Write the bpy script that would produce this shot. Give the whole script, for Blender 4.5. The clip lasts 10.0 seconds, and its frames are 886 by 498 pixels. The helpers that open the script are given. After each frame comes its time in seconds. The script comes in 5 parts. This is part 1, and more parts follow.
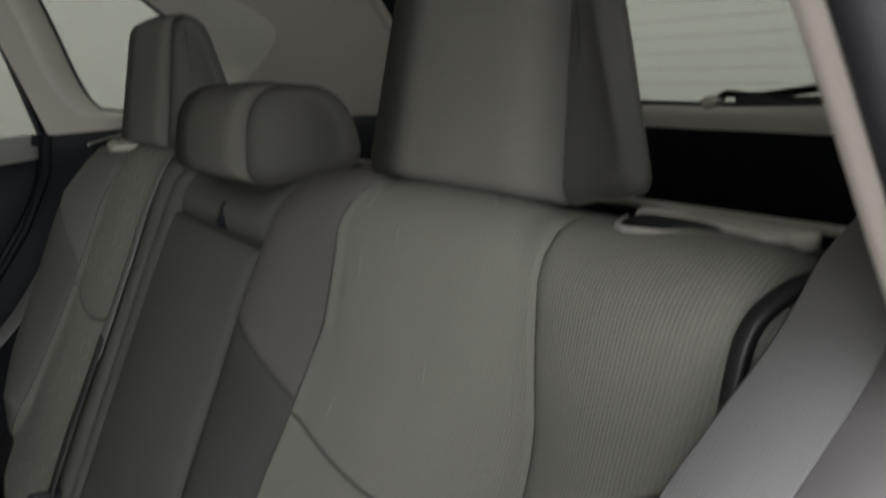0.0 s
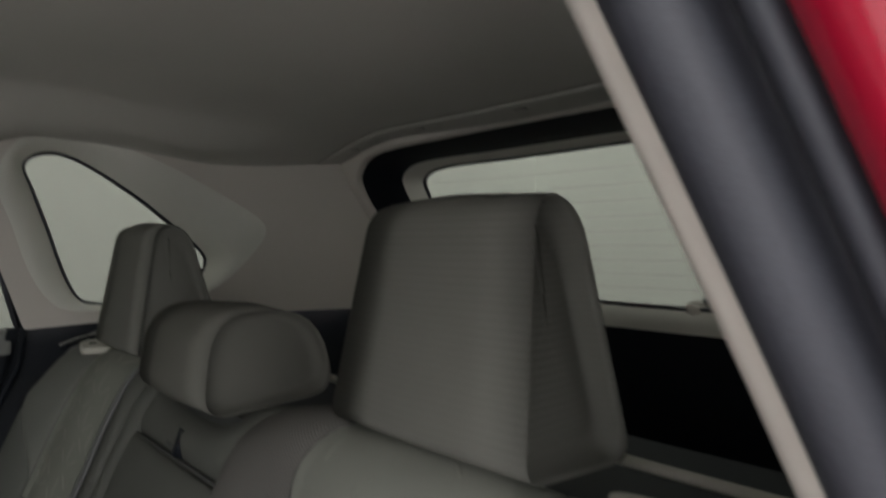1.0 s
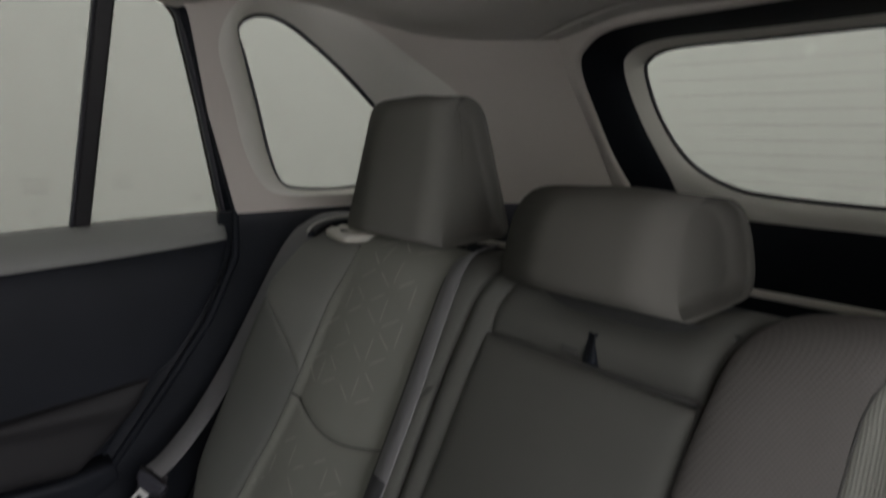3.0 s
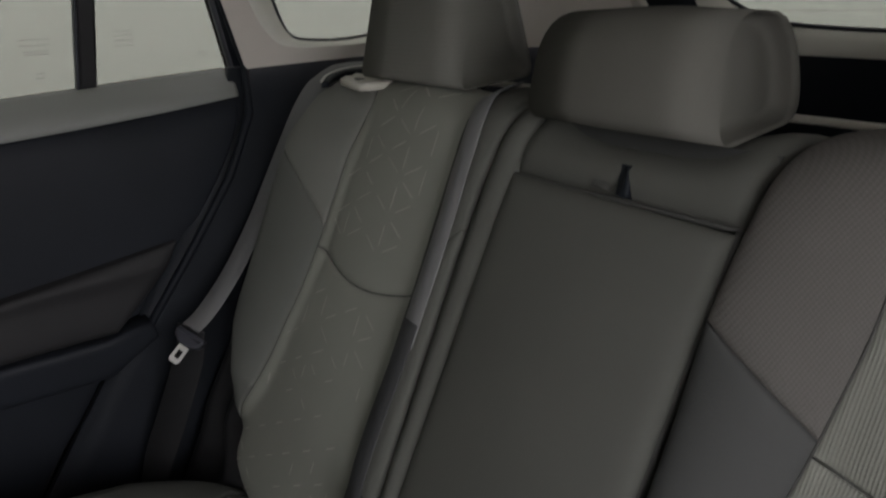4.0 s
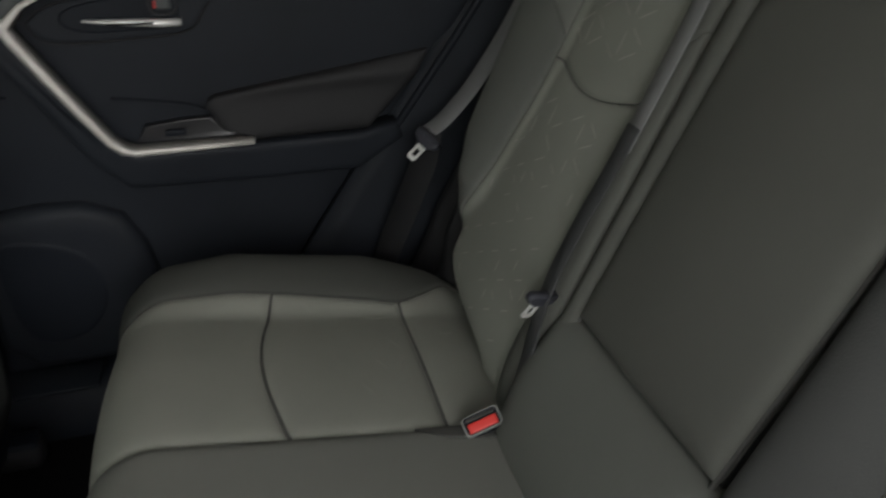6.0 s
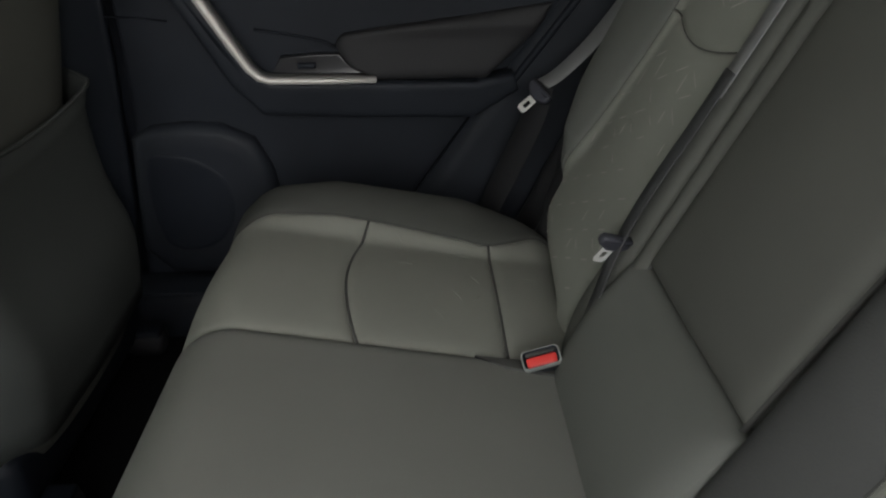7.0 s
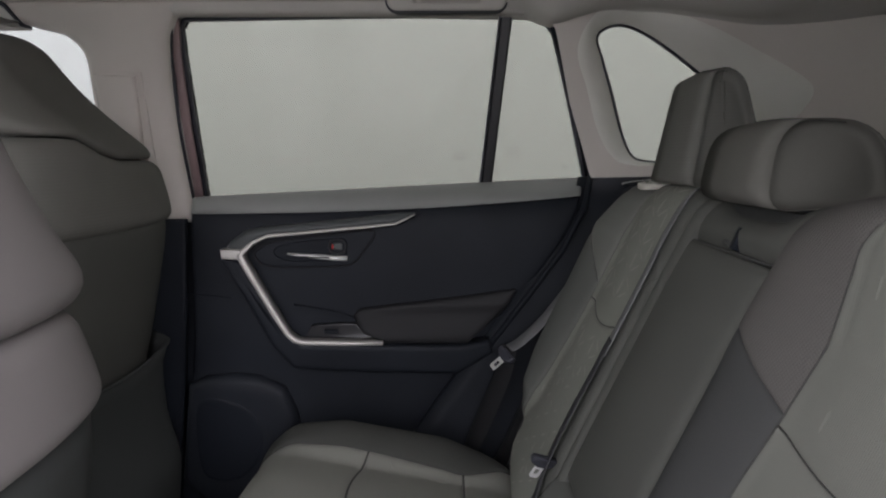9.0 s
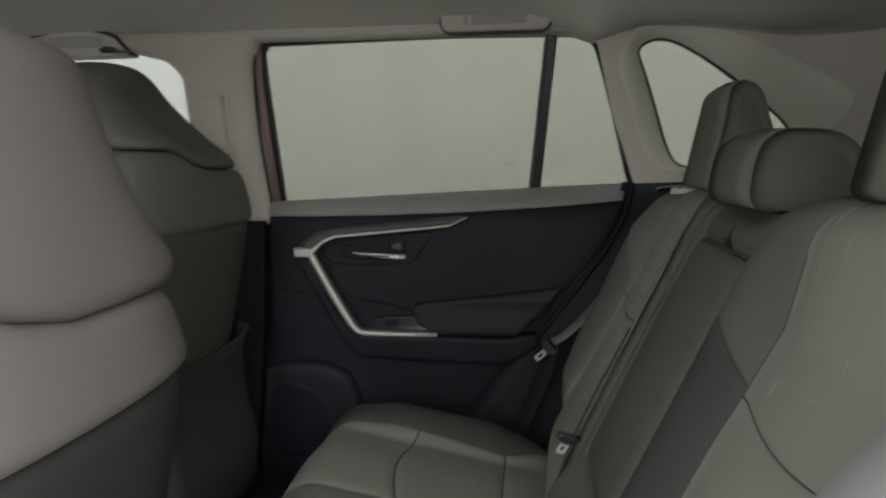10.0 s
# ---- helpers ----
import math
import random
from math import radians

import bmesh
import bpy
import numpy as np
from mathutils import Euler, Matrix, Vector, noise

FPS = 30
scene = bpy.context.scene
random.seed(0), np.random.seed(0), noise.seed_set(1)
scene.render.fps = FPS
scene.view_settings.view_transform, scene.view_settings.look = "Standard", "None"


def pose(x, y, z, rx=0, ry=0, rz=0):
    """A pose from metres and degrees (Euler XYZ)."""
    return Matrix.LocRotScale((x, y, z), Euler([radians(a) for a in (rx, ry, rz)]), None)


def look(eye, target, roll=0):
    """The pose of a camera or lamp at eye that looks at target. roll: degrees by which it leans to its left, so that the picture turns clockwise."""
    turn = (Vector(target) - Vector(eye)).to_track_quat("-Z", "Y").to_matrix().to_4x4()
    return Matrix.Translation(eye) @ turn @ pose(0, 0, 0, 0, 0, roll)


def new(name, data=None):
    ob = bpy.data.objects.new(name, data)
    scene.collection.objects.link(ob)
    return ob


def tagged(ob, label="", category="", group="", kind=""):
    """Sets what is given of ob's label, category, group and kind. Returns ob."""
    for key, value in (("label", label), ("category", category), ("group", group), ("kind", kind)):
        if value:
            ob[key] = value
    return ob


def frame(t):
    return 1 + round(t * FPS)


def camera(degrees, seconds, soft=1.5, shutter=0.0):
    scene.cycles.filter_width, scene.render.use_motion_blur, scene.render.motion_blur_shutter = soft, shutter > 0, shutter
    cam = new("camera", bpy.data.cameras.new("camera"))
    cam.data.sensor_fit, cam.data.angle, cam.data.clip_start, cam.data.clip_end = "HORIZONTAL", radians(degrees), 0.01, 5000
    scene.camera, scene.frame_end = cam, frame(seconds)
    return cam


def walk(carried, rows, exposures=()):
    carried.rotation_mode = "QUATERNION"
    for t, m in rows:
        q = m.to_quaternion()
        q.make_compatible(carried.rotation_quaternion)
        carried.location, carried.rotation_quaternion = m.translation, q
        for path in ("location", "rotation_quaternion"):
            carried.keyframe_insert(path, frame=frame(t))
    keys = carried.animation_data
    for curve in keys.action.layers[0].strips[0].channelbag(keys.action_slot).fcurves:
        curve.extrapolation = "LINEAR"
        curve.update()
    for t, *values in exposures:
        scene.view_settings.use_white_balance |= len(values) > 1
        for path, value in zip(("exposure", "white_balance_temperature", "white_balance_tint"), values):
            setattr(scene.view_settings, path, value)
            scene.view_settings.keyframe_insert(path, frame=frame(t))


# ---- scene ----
cam = camera(64.6, 10.0, soft=2.1, shutter=0.5)
PATH = [
    (0, (0.739, -0.278, 1.339), (-0.761, 0.946, 0.839), -1.9),
    (0.5, (0.752, -0.272, 1.379), (-0.748, 1.029, 1.14), -1.1),
    (1, (0.728, -0.237, 1.396), (-0.807, 1.045, 1.366), -0.8),
    (1.5, (0.641, -0.279, 1.376), (-0.949, 0.923, 1.541), -1.2),
    (2, (0.498, -0.375, 1.369), (-1.071, 0.864, 1.418), -3.2),
    (2.5, (0.415, -0.44, 1.384), (-1.18, 0.766, 1.358), -0.8),
    (3, (0.396, -0.457, 1.372), (-1.152, 0.77, 1.059), 1.0),
    (4.5, (0.376, -0.455, 1.327), (-1.134, 0.599, 0.547), -2.1),
    (5, (0.384, -0.453, 1.298), (-1.172, 0.476, 0.451), -1.5),
    (5.5, (0.402, -0.445, 1.277), (-1.239, 0.246, 0.365), -2.0),
    (6, (0.433, -0.452, 1.264), (-1.259, 0.001, 0.299), -1.5),
    (6.2, (0.447, -0.46, 1.255), (-1.259, -0.077, 0.284), -0.6),
    (7.3, (0.54, -0.364, 1.206), (-1.218, -0.382, 0.253), -1.2),
    (7.5, (0.579, -0.352, 1.233), (-1.2, -0.381, 0.319), -1.2),
    (8, (0.649, -0.301, 1.252), (-1.211, -0.393, 0.523), -2.0),
    (8.5, (0.751, -0.325, 1.282), (-1.202, -0.391, 0.856), -0.8),
    (9, (0.818, -0.328, 1.289), (-1.165, -0.334, 1.028), -0.1),
    (9.5, (0.877, -0.311, 1.288), (-1.11, -0.355, 1.068), 0.0),
    (10, (0.947, -0.25, 1.29), (-1.024, -0.493, 1.05), -0.5),
]
walk(cam, [(t, look(eye, target, roll)) for t, eye, target, roll in PATH],
     exposures=[(0.0, -0.08, 6550, 10), (0.5, -0.12, 6500, 11), (1.0, -0.2, 6500, 11), (1.5, -0.36, 6500, 10), (2.0, -0.13, 6400, 12), (2.5, 0.0, 6400, 12), (3.0, 0.01, 6420, 16), (4.5, 0.10, 6500, 14),
                (5.0, 0.04, 6550, 13), (5.5, 0.06, 6600, 9), (6.0, 0.07, 6550, 8), (7.5, 0.32, 6500, 10), (8.0, 0.43, 6500, 12), (8.5, 0.38, 6400, 14), (9.0, 0.18, 6250, 18), (9.5, -0.01, 6600, 9), (10.0, -0.1, 6600, 8)])

# ---------- light ----------
world = bpy.data.worlds.new("world")
scene.world = world
world.use_nodes = True
wn = world.node_tree.nodes["Background"]
wn.inputs["Color"].default_value = (0.90, 0.90, 0.925, 1)
# overcast brightness: three times as bright overhead as at the horizon
wt = world.node_tree
geo = wt.nodes.new("ShaderNodeTexCoord")
axes = wt.nodes.new("ShaderNodeSeparateXYZ")
rise = wt.nodes.new("ShaderNodeMath")
rise.operation, rise.use_clamp = "MAXIMUM", False
rise.inputs[1].default_value = 0.0
over = wt.nodes.new("ShaderNodeMath")
over.operation = "MULTIPLY_ADD"
over.inputs[1].default_value, over.inputs[2].default_value = 2.3, 1.5
wt.links.new(geo.outputs["Generated"], axes.inputs[0])
wt.links.new(axes.outputs["Z"], rise.inputs[0])
wt.links.new(rise.outputs[0], over.inputs[0])
wt.links.new(over.outputs[0], wn.inputs["Strength"])


# unseen fill lamps beside the open door, added to brighten the cabin
for spot, watts, wide, tint in (((6.0, 1.35, 3.1), 310.0, 4.0, (1.0, 0.97, 0.95)), ((6.0, -2.4, 2.7), 135.0, 3.0, (0.97, 1.0, 0.95))):
    hall = bpy.data.lights.new("unseen_fill_light", "AREA")
    hall.shape, hall.size, hall.size_y, hall.energy = "RECTANGLE", wide, 3.0, watts
    hall.color = tint
    new("unseen_fill_light", hall).matrix_world = look(spot, (0.0, -0.4, 0.92))


# ---------- materials ----------
def material(name, color, rough=0.6, metal=0.0, spread=0.12, grain=300.0, bump=0.15, blotch=6.0, ribs=0.0, rib_axis="X", weave=0.0, spec=0.4, coat=0.0, depth=0.001, contrast=0.05):
    """A surface with grain and blotches at two scales; ribs: pitch of knitted ribs in metres; weave: pitch of a woven dot pattern."""
    m = bpy.data.materials.new(name)
    m.use_nodes = True
    nt = m.node_tree
    nd, ln = nt.nodes, nt.links
    b = nd["Principled BSDF"]
    b.inputs["Roughness"].default_value = rough
    b.inputs["Metallic"].default_value = metal
    b.inputs["Specular IOR Level"].default_value = spec
    b.inputs["Coat Weight"].default_value = coat
    tc = nd.new("ShaderNodeTexCoord")
    co = tc.outputs["Object"]
    big = nd.new("ShaderNodeTexNoise")
    big.inputs["Scale"].default_value = blotch
    big.inputs["Detail"].default_value = 4
    ln.new(co, big.inputs["Vector"])
    fine = nd.new("ShaderNodeTexNoise")
    fine.inputs["Scale"].default_value = grain
    fine.inputs["Detail"].default_value = 3
    ln.new(co, fine.inputs["Vector"])
    mixer = nd.new("ShaderNodeMath")
    mixer.operation = "MULTIPLY_ADD"
    ln.new(big.outputs["Fac"], mixer.inputs[0])
    mixer.inputs[1].default_value = 0.6
    half = nd.new("ShaderNodeMath")
    half.operation = "MULTIPLY"
    half.inputs[1].default_value = 0.4
    ln.new(fine.outputs["Fac"], half.inputs[0])
    ln.new(half.outputs[0], mixer.inputs[2])
    ramp = nd.new("ShaderNodeValToRGB")
    lo = tuple(c * (1 - spread) for c in color) + (1,)
    hi = tuple(min(1.0, c * (1 + spread)) for c in color) + (1,)
    ramp.color_ramp.elements[0].position, ramp.color_ramp.elements[1].position = 0.3, 0.7
    ramp.color_ramp.elements[0].color, ramp.color_ramp.elements[1].color = lo, hi
    ln.new(mixer.outputs[0], ramp.inputs["Fac"])
    out = ramp.outputs["Color"]
    height = fine.outputs["Fac"]
    if ribs > 0 or weave > 0:
        sep = nd.new("ShaderNodeSeparateXYZ")
        ln.new(co, sep.inputs[0])

        def wave(axis, pitch):
            mul = nd.new("ShaderNodeMath")
            mul.operation = "MULTIPLY"
            mul.inputs[1].default_value = 2 * math.pi / pitch
            if axis == "XY":
                both = nd.new("ShaderNodeMath")
                both.operation = "ADD"
                ln.new(sep.outputs["X"], both.inputs[0])
                ln.new(sep.outputs["Y"], both.inputs[1])
                ln.new(both.outputs[0], mul.inputs[0])
            else:
                ln.new(sep.outputs[axis], mul.inputs[0])
            sn = nd.new("ShaderNodeMath")
            sn.operation = "SINE"
            ln.new(mul.outputs[0], sn.inputs[0])
            return sn.outputs[0]
        if ribs > 0:
            w = wave(rib_axis, ribs)
        else:
            a, c = wave("XY", weave), wave("Z", weave)
            pr = nd.new("ShaderNodeMath")
            pr.operation = "MULTIPLY"
            ln.new(a, pr.inputs[0])
            ln.new(c, pr.inputs[1])
            w = pr.outputs[0]
        hm = nd.new("ShaderNodeMath")
        hm.operation = "MULTIPLY_ADD"
        ln.new(w, hm.inputs[0])
        hm.inputs[1].default_value = 0.35
        ln.new(fine.outputs["Fac"], hm.inputs[2])
        height = hm.outputs[0]
        dk = nd.new("ShaderNodeMath")
        dk.operation = "MULTIPLY_ADD"
        ln.new(w, dk.inputs[0])
        dk.inputs[1].default_value = contrast
        dk.inputs[2].default_value = 1 - contrast
        mx = nd.new("ShaderNodeMix")
        mx.data_type, mx.blend_type = "RGBA", "MULTIPLY"
        mx.inputs[0].default_value = 1.0
        ln.new(out, mx.inputs[6])
        ln.new(dk.outputs[0], mx.inputs[7])
        out = mx.outputs[2]
    ln.new(out, b.inputs["Base Color"])
    bp = nd.new("ShaderNodeBump")
    bp.inputs["Strength"].default_value = bump
    bp.inputs["Distance"].default_value = depth
    ln.new(height, bp.inputs["Height"])
    ln.new(bp.outputs["Normal"], b.inputs["Normal"])
    return m


def glass_material(name, tint, gloss=0.05):
    m = bpy.data.materials.new(name)
    m.use_nodes = True
    nd, ln = m.node_tree.nodes, m.node_tree.links
    nd.remove(nd["Principled BSDF"])
    tr, gl, mx = nd.new("ShaderNodeBsdfTransparent"), nd.new("ShaderNodeBsdfGlossy"), nd.new("ShaderNodeMixShader")
    tr.inputs["Color"].default_value = (*tint, 1)
    gl.inputs["Roughness"].default_value = 0.02
    mx.inputs[0].default_value = gloss
    ln.new(tr.outputs[0], mx.inputs[1])
    ln.new(gl.outputs[0], mx.inputs[2])
    ln.new(mx.outputs[0], nd["Material Output"].inputs["Surface"])
    return m


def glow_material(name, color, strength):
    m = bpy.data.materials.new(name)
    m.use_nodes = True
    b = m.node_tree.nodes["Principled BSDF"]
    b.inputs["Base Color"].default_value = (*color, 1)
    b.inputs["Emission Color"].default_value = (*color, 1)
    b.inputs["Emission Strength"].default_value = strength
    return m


FABRIC = material("knit_fabric", (0.207, 0.210, 0.185), 0.9, spread=0.10, grain=900, bump=0.35, ribs=0.0027, spec=0.15, contrast=0.055)
# also the passenger seat's cloth, where its darker tone stands for shade
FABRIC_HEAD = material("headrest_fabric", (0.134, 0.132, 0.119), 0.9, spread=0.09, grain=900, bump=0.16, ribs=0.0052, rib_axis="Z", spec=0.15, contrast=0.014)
FABRIC_MID = material("centre_headrest_fabric", (0.098, 0.095, 0.085), 0.9, spread=0.08, grain=900, bump=0.12, spec=0.15)
FABRIC_WEAVE = material("woven_bolster_fabric", (0.098, 0.093, 0.087), 0.9, spread=0.10, grain=800, bump=0.4, weave=0.0046, spec=0.15, contrast=0.10)
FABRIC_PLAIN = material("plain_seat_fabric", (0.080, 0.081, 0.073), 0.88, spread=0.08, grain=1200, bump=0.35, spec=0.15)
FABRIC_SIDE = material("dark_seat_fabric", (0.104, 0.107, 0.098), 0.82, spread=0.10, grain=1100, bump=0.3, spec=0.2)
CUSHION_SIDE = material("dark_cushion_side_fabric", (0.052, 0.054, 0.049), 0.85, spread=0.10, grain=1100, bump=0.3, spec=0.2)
VINYL = material("seat_vinyl", (0.040, 0.041, 0.040), 0.65, spread=0.08, grain=700, bump=0.3, spec=0.25)
# lighter than the cloth, for the light that embossed lines catch
STITCH = material("raised_stitching", (0.256, 0.251, 0.224), 0.85, spread=0.06, grain=900, bump=0.2)
CUSHION_MID = material("smooth_cushion_fabric", (0.150, 0.152, 0.138), 0.88, spread=0.08, grain=1200, bump=0.35, spec=0.15)
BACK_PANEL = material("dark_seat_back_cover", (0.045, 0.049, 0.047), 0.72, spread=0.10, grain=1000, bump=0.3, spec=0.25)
SEAM = material("seam_thread", (0.05, 0.05, 0.047), 0.9, spread=0.1, grain=600, bump=0.2)
HEADLINER = material("headliner_cloth", (0.565, 0.545, 0.505), 0.95, spread=0.05, grain=1500, bump=0.3, blotch=3, spec=0.1)
PALE = material("pale_window_bezel", (0.71, 0.695, 0.64), 0.55, spread=0.04, grain=1200, bump=0.15, spec=0.3)
TRIM = material("beige_pillar_trim", (0.60, 0.555, 0.51), 0.6, spread=0.04, grain=1400, bump=0.2, blotch=4, spec=0.3)
TRIM_DARK = material("black_trim_plastic", (0.0062, 0.0082, 0.0125), 0.6, spread=0.15, grain=1300, bump=0.3, spec=0.2)
DOOR_DARK = material("door_soft_plastic", (0.0128, 0.0150, 0.0195), 0.55, spread=0.28, grain=1300, bump=0.3, spec=0.16)
DOOR_PAD = material("door_belt_pad", (0.21, 0.215, 0.205), 0.55, spread=0.08, grain=1200, bump=0.3, spec=0.35)
DOOR_REST = material("padded_armrest_vinyl", (0.0165, 0.0165, 0.0180), 0.6, spread=0.1, grain=900, bump=0.3, spec=0.22)
GRIP = material("dark_grip_plastic", (0.052, 0.057, 0.058), 0.5, spread=0.08, grain=1000, bump=0.2, spec=0.35)
GLOSS_BLACK = material("gloss_black_panel", (0.011, 0.011, 0.013), 0.4, spread=0.1, grain=400, bump=0.05, spec=0.5)
SATIN = material("satin_silver_trim", (0.50, 0.485, 0.46), 0.55, 0.45, spread=0.05, grain=900, bump=0.08)
CHROME = material("polished_chrome", (0.75, 0.74, 0.72), 0.16, 1.0, spread=0.03, grain=500, bump=0.03)
STEEL = material("belt_tongue_steel", (0.72, 0.72, 0.71), 0.3, 0.4, spread=0.05, grain=700, bump=0.05)
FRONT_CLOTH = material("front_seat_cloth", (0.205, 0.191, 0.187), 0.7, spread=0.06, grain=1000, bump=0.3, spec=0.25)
WEBBING = material("belt_webbing", (0.148, 0.148, 0.150), 0.6, spread=0.08, grain=900, bump=0.08, ribs=0.0016, rib_axis="X", spec=0.3, contrast=0.012)
# belt webbing again, darkened to hold the shade on its lower run
SHADED_WEBBING = material("shaded_belt_webbing", (0.042, 0.043, 0.045), 0.65, spread=0.08, grain=900, bump=0.08, ribs=0.0016, rib_axis="X", spec=0.3, contrast=0.01)
RUBBER = material("door_rubber_seal", (0.034, 0.035, 0.044), 0.55, spread=0.15, grain=500, bump=0.15, spec=0.32)
RED_PAINT = material("red_car_paint", (0.37, 0.007, 0.03), 0.22, spread=0.05, grain=500, bump=0.02, coat=0.8, spec=0.5)
# body red, greyed so the window's glare is in the colour
RED_FRAME = material("glare_washed_frame_paint", (0.30, 0.215, 0.215), 0.45, spread=0.06, grain=500, bump=0.03)
RED_PLASTIC = material("red_plastic", (0.58, 0.045, 0.04), 0.4, spread=0.05, grain=600, bump=0.1)
CARPET = material("black_carpet", (0.005, 0.005, 0.0055), 0.95, spread=0.3, grain=700, bump=0.8, spec=0.1)
SLOT = material("shaded_beige_plastic", (0.40, 0.38, 0.35), 0.7, spread=0.05, grain=1000, bump=0.1)
TAN = material("cargo_cover_edge", (0.46, 0.445, 0.39), 0.6, spread=0.06, grain=900, bump=0.2)
# the wall's own glow replaces light falling on it
WALL_OUT = glow_material("self_lit_hall_wall", (0.94, 0.95, 0.925), 0.70)
# unseen front wall, glowing stronger to fill the cabin through the windscreen
WALL_FILL = glow_material("front_fill_wall", (0.94, 0.95, 0.925), 1.4)
CONCRETE = material("concrete_floor", (0.42, 0.415, 0.40), 0.8, spread=0.12, grain=60, bump=0.3, blotch=1.5)
GLASS_DARK = glass_material("privacy_glass", (0.362, 0.371, 0.348), 0.008)
GLASS_CLEAR = glass_material("clear_glass", (0.75, 0.78, 0.76), 0.04)
GLASS_FRONT = glass_material("green_tinted_door_glass", (0.50, 0.51, 0.505), 0.03)
GLASS_WIRE = glass_material("heating_wire_print", (0.895, 0.885, 0.865), 0.02)
GLASS_MARK = glass_material("faint_glass_print", (0.86, 0.86, 0.85), 0.0)
DOOR_SIDE = material("grey_side_lining", (0.17, 0.16, 0.165), 0.6, spread=0.06, grain=1000, bump=0.2, spec=0.3)


# ---------- builders ----------
def thing(name, label, category, at=(0, 0, 0), group="", kind=""):
    ob = new(name)
    ob.location = at
    ob.empty_display_size = 0.05
    return tagged(ob, label, category, group, kind)


def from_arrays(name, verts, faces, mat, parent=None, label="", smooth=True):
    """One mesh object; verts are in world metres, parents are empties or meshes that only shift."""
    me = bpy.data.meshes.new(name)
    off = Vector((0, 0, 0))
    p = parent
    while p is not None:
        off += p.location
        p = p.parent
    me.from_pydata([tuple(Vector(v) - off) for v in verts], [], [tuple(f) for f in faces])
    me.validate()
    me.materials.append(mat)
    bm = bmesh.new()
    bm.from_mesh(me)
    bmesh.ops.recalc_face_normals(bm, faces=bm.faces)
    bm.to_mesh(me)
    bm.free()
    if smooth:
        for f in me.polygons:
            f.use_smooth = True
    ob = new(name, me)
    if parent is not None:
        ob.parent = parent
    if label:
        tagged(ob, label)
    return ob


def part(name, bm, mat, parent, label="", smooth=True):
    vs = [tuple(v.co) for v in bm.verts]
    bm.verts.index_update()
    fs = [[v.index for v in f.verts] for f in bm.faces]
    bm.free()
    return from_arrays(name, vs, fs, mat, parent, label, smooth)


def interp(table):
    """A smooth function through (x, y) pairs."""
    xs = [p[0] for p in table]
    ys = [p[1] for p in table]

    def f(x):
        if x <= xs[0]:
            return ys[0]
        if x >= xs[-1]:
            return ys[-1]
        k = 0
        while x > xs[k + 1]:
            k += 1
        n = len(xs)

        def slope(i):
            if i == 0:
                return (ys[1] - ys[0]) / (xs[1] - xs[0])
            if i == n - 1:
                return (ys[-1] - ys[-2]) / (xs[-1] - xs[-2])
            return (ys[i + 1] - ys[i - 1]) / (xs[i + 1] - xs[i - 1])
        h = xs[k + 1] - xs[k]
        s = (x - xs[k]) / h
        a, b = slope(k) * h, slope(k + 1) * h
        return ((2 * s ** 3 - 3 * s ** 2 + 1) * ys[k] + (s ** 3 - 2 * s ** 2 + s) * a + (-2 * s ** 3 + 3 * s ** 2) * ys[k + 1] + (s ** 3 - s ** 2) * b)
    return f


def spline(points, per=6, closed=False):
    """Catmull-Rom through the points."""
    pts = [Vector(p) for p in points]
    n = len(pts)
    out = []
    last = n if closed else n - 1
    for i in range(last):
        if closed:
            a, b, c, d = pts[(i - 1) % n], pts[i], pts[(i + 1) % n], pts[(i + 2) % n]
        else:
            a, b, c, d = pts[max(i - 1, 0)], pts[i], pts[i + 1], pts[min(i + 2, n - 1)]
        for k in range(per):
            s = k / per
            out.append(0.5 * ((2 * b) + (c - a) * s + (2 * a - 5 * b + 4 * c - d) * s * s + (3 * b - a - 3 * c + d) * s ** 3))
    if not closed:
        out.append(pts[-1])
    return out


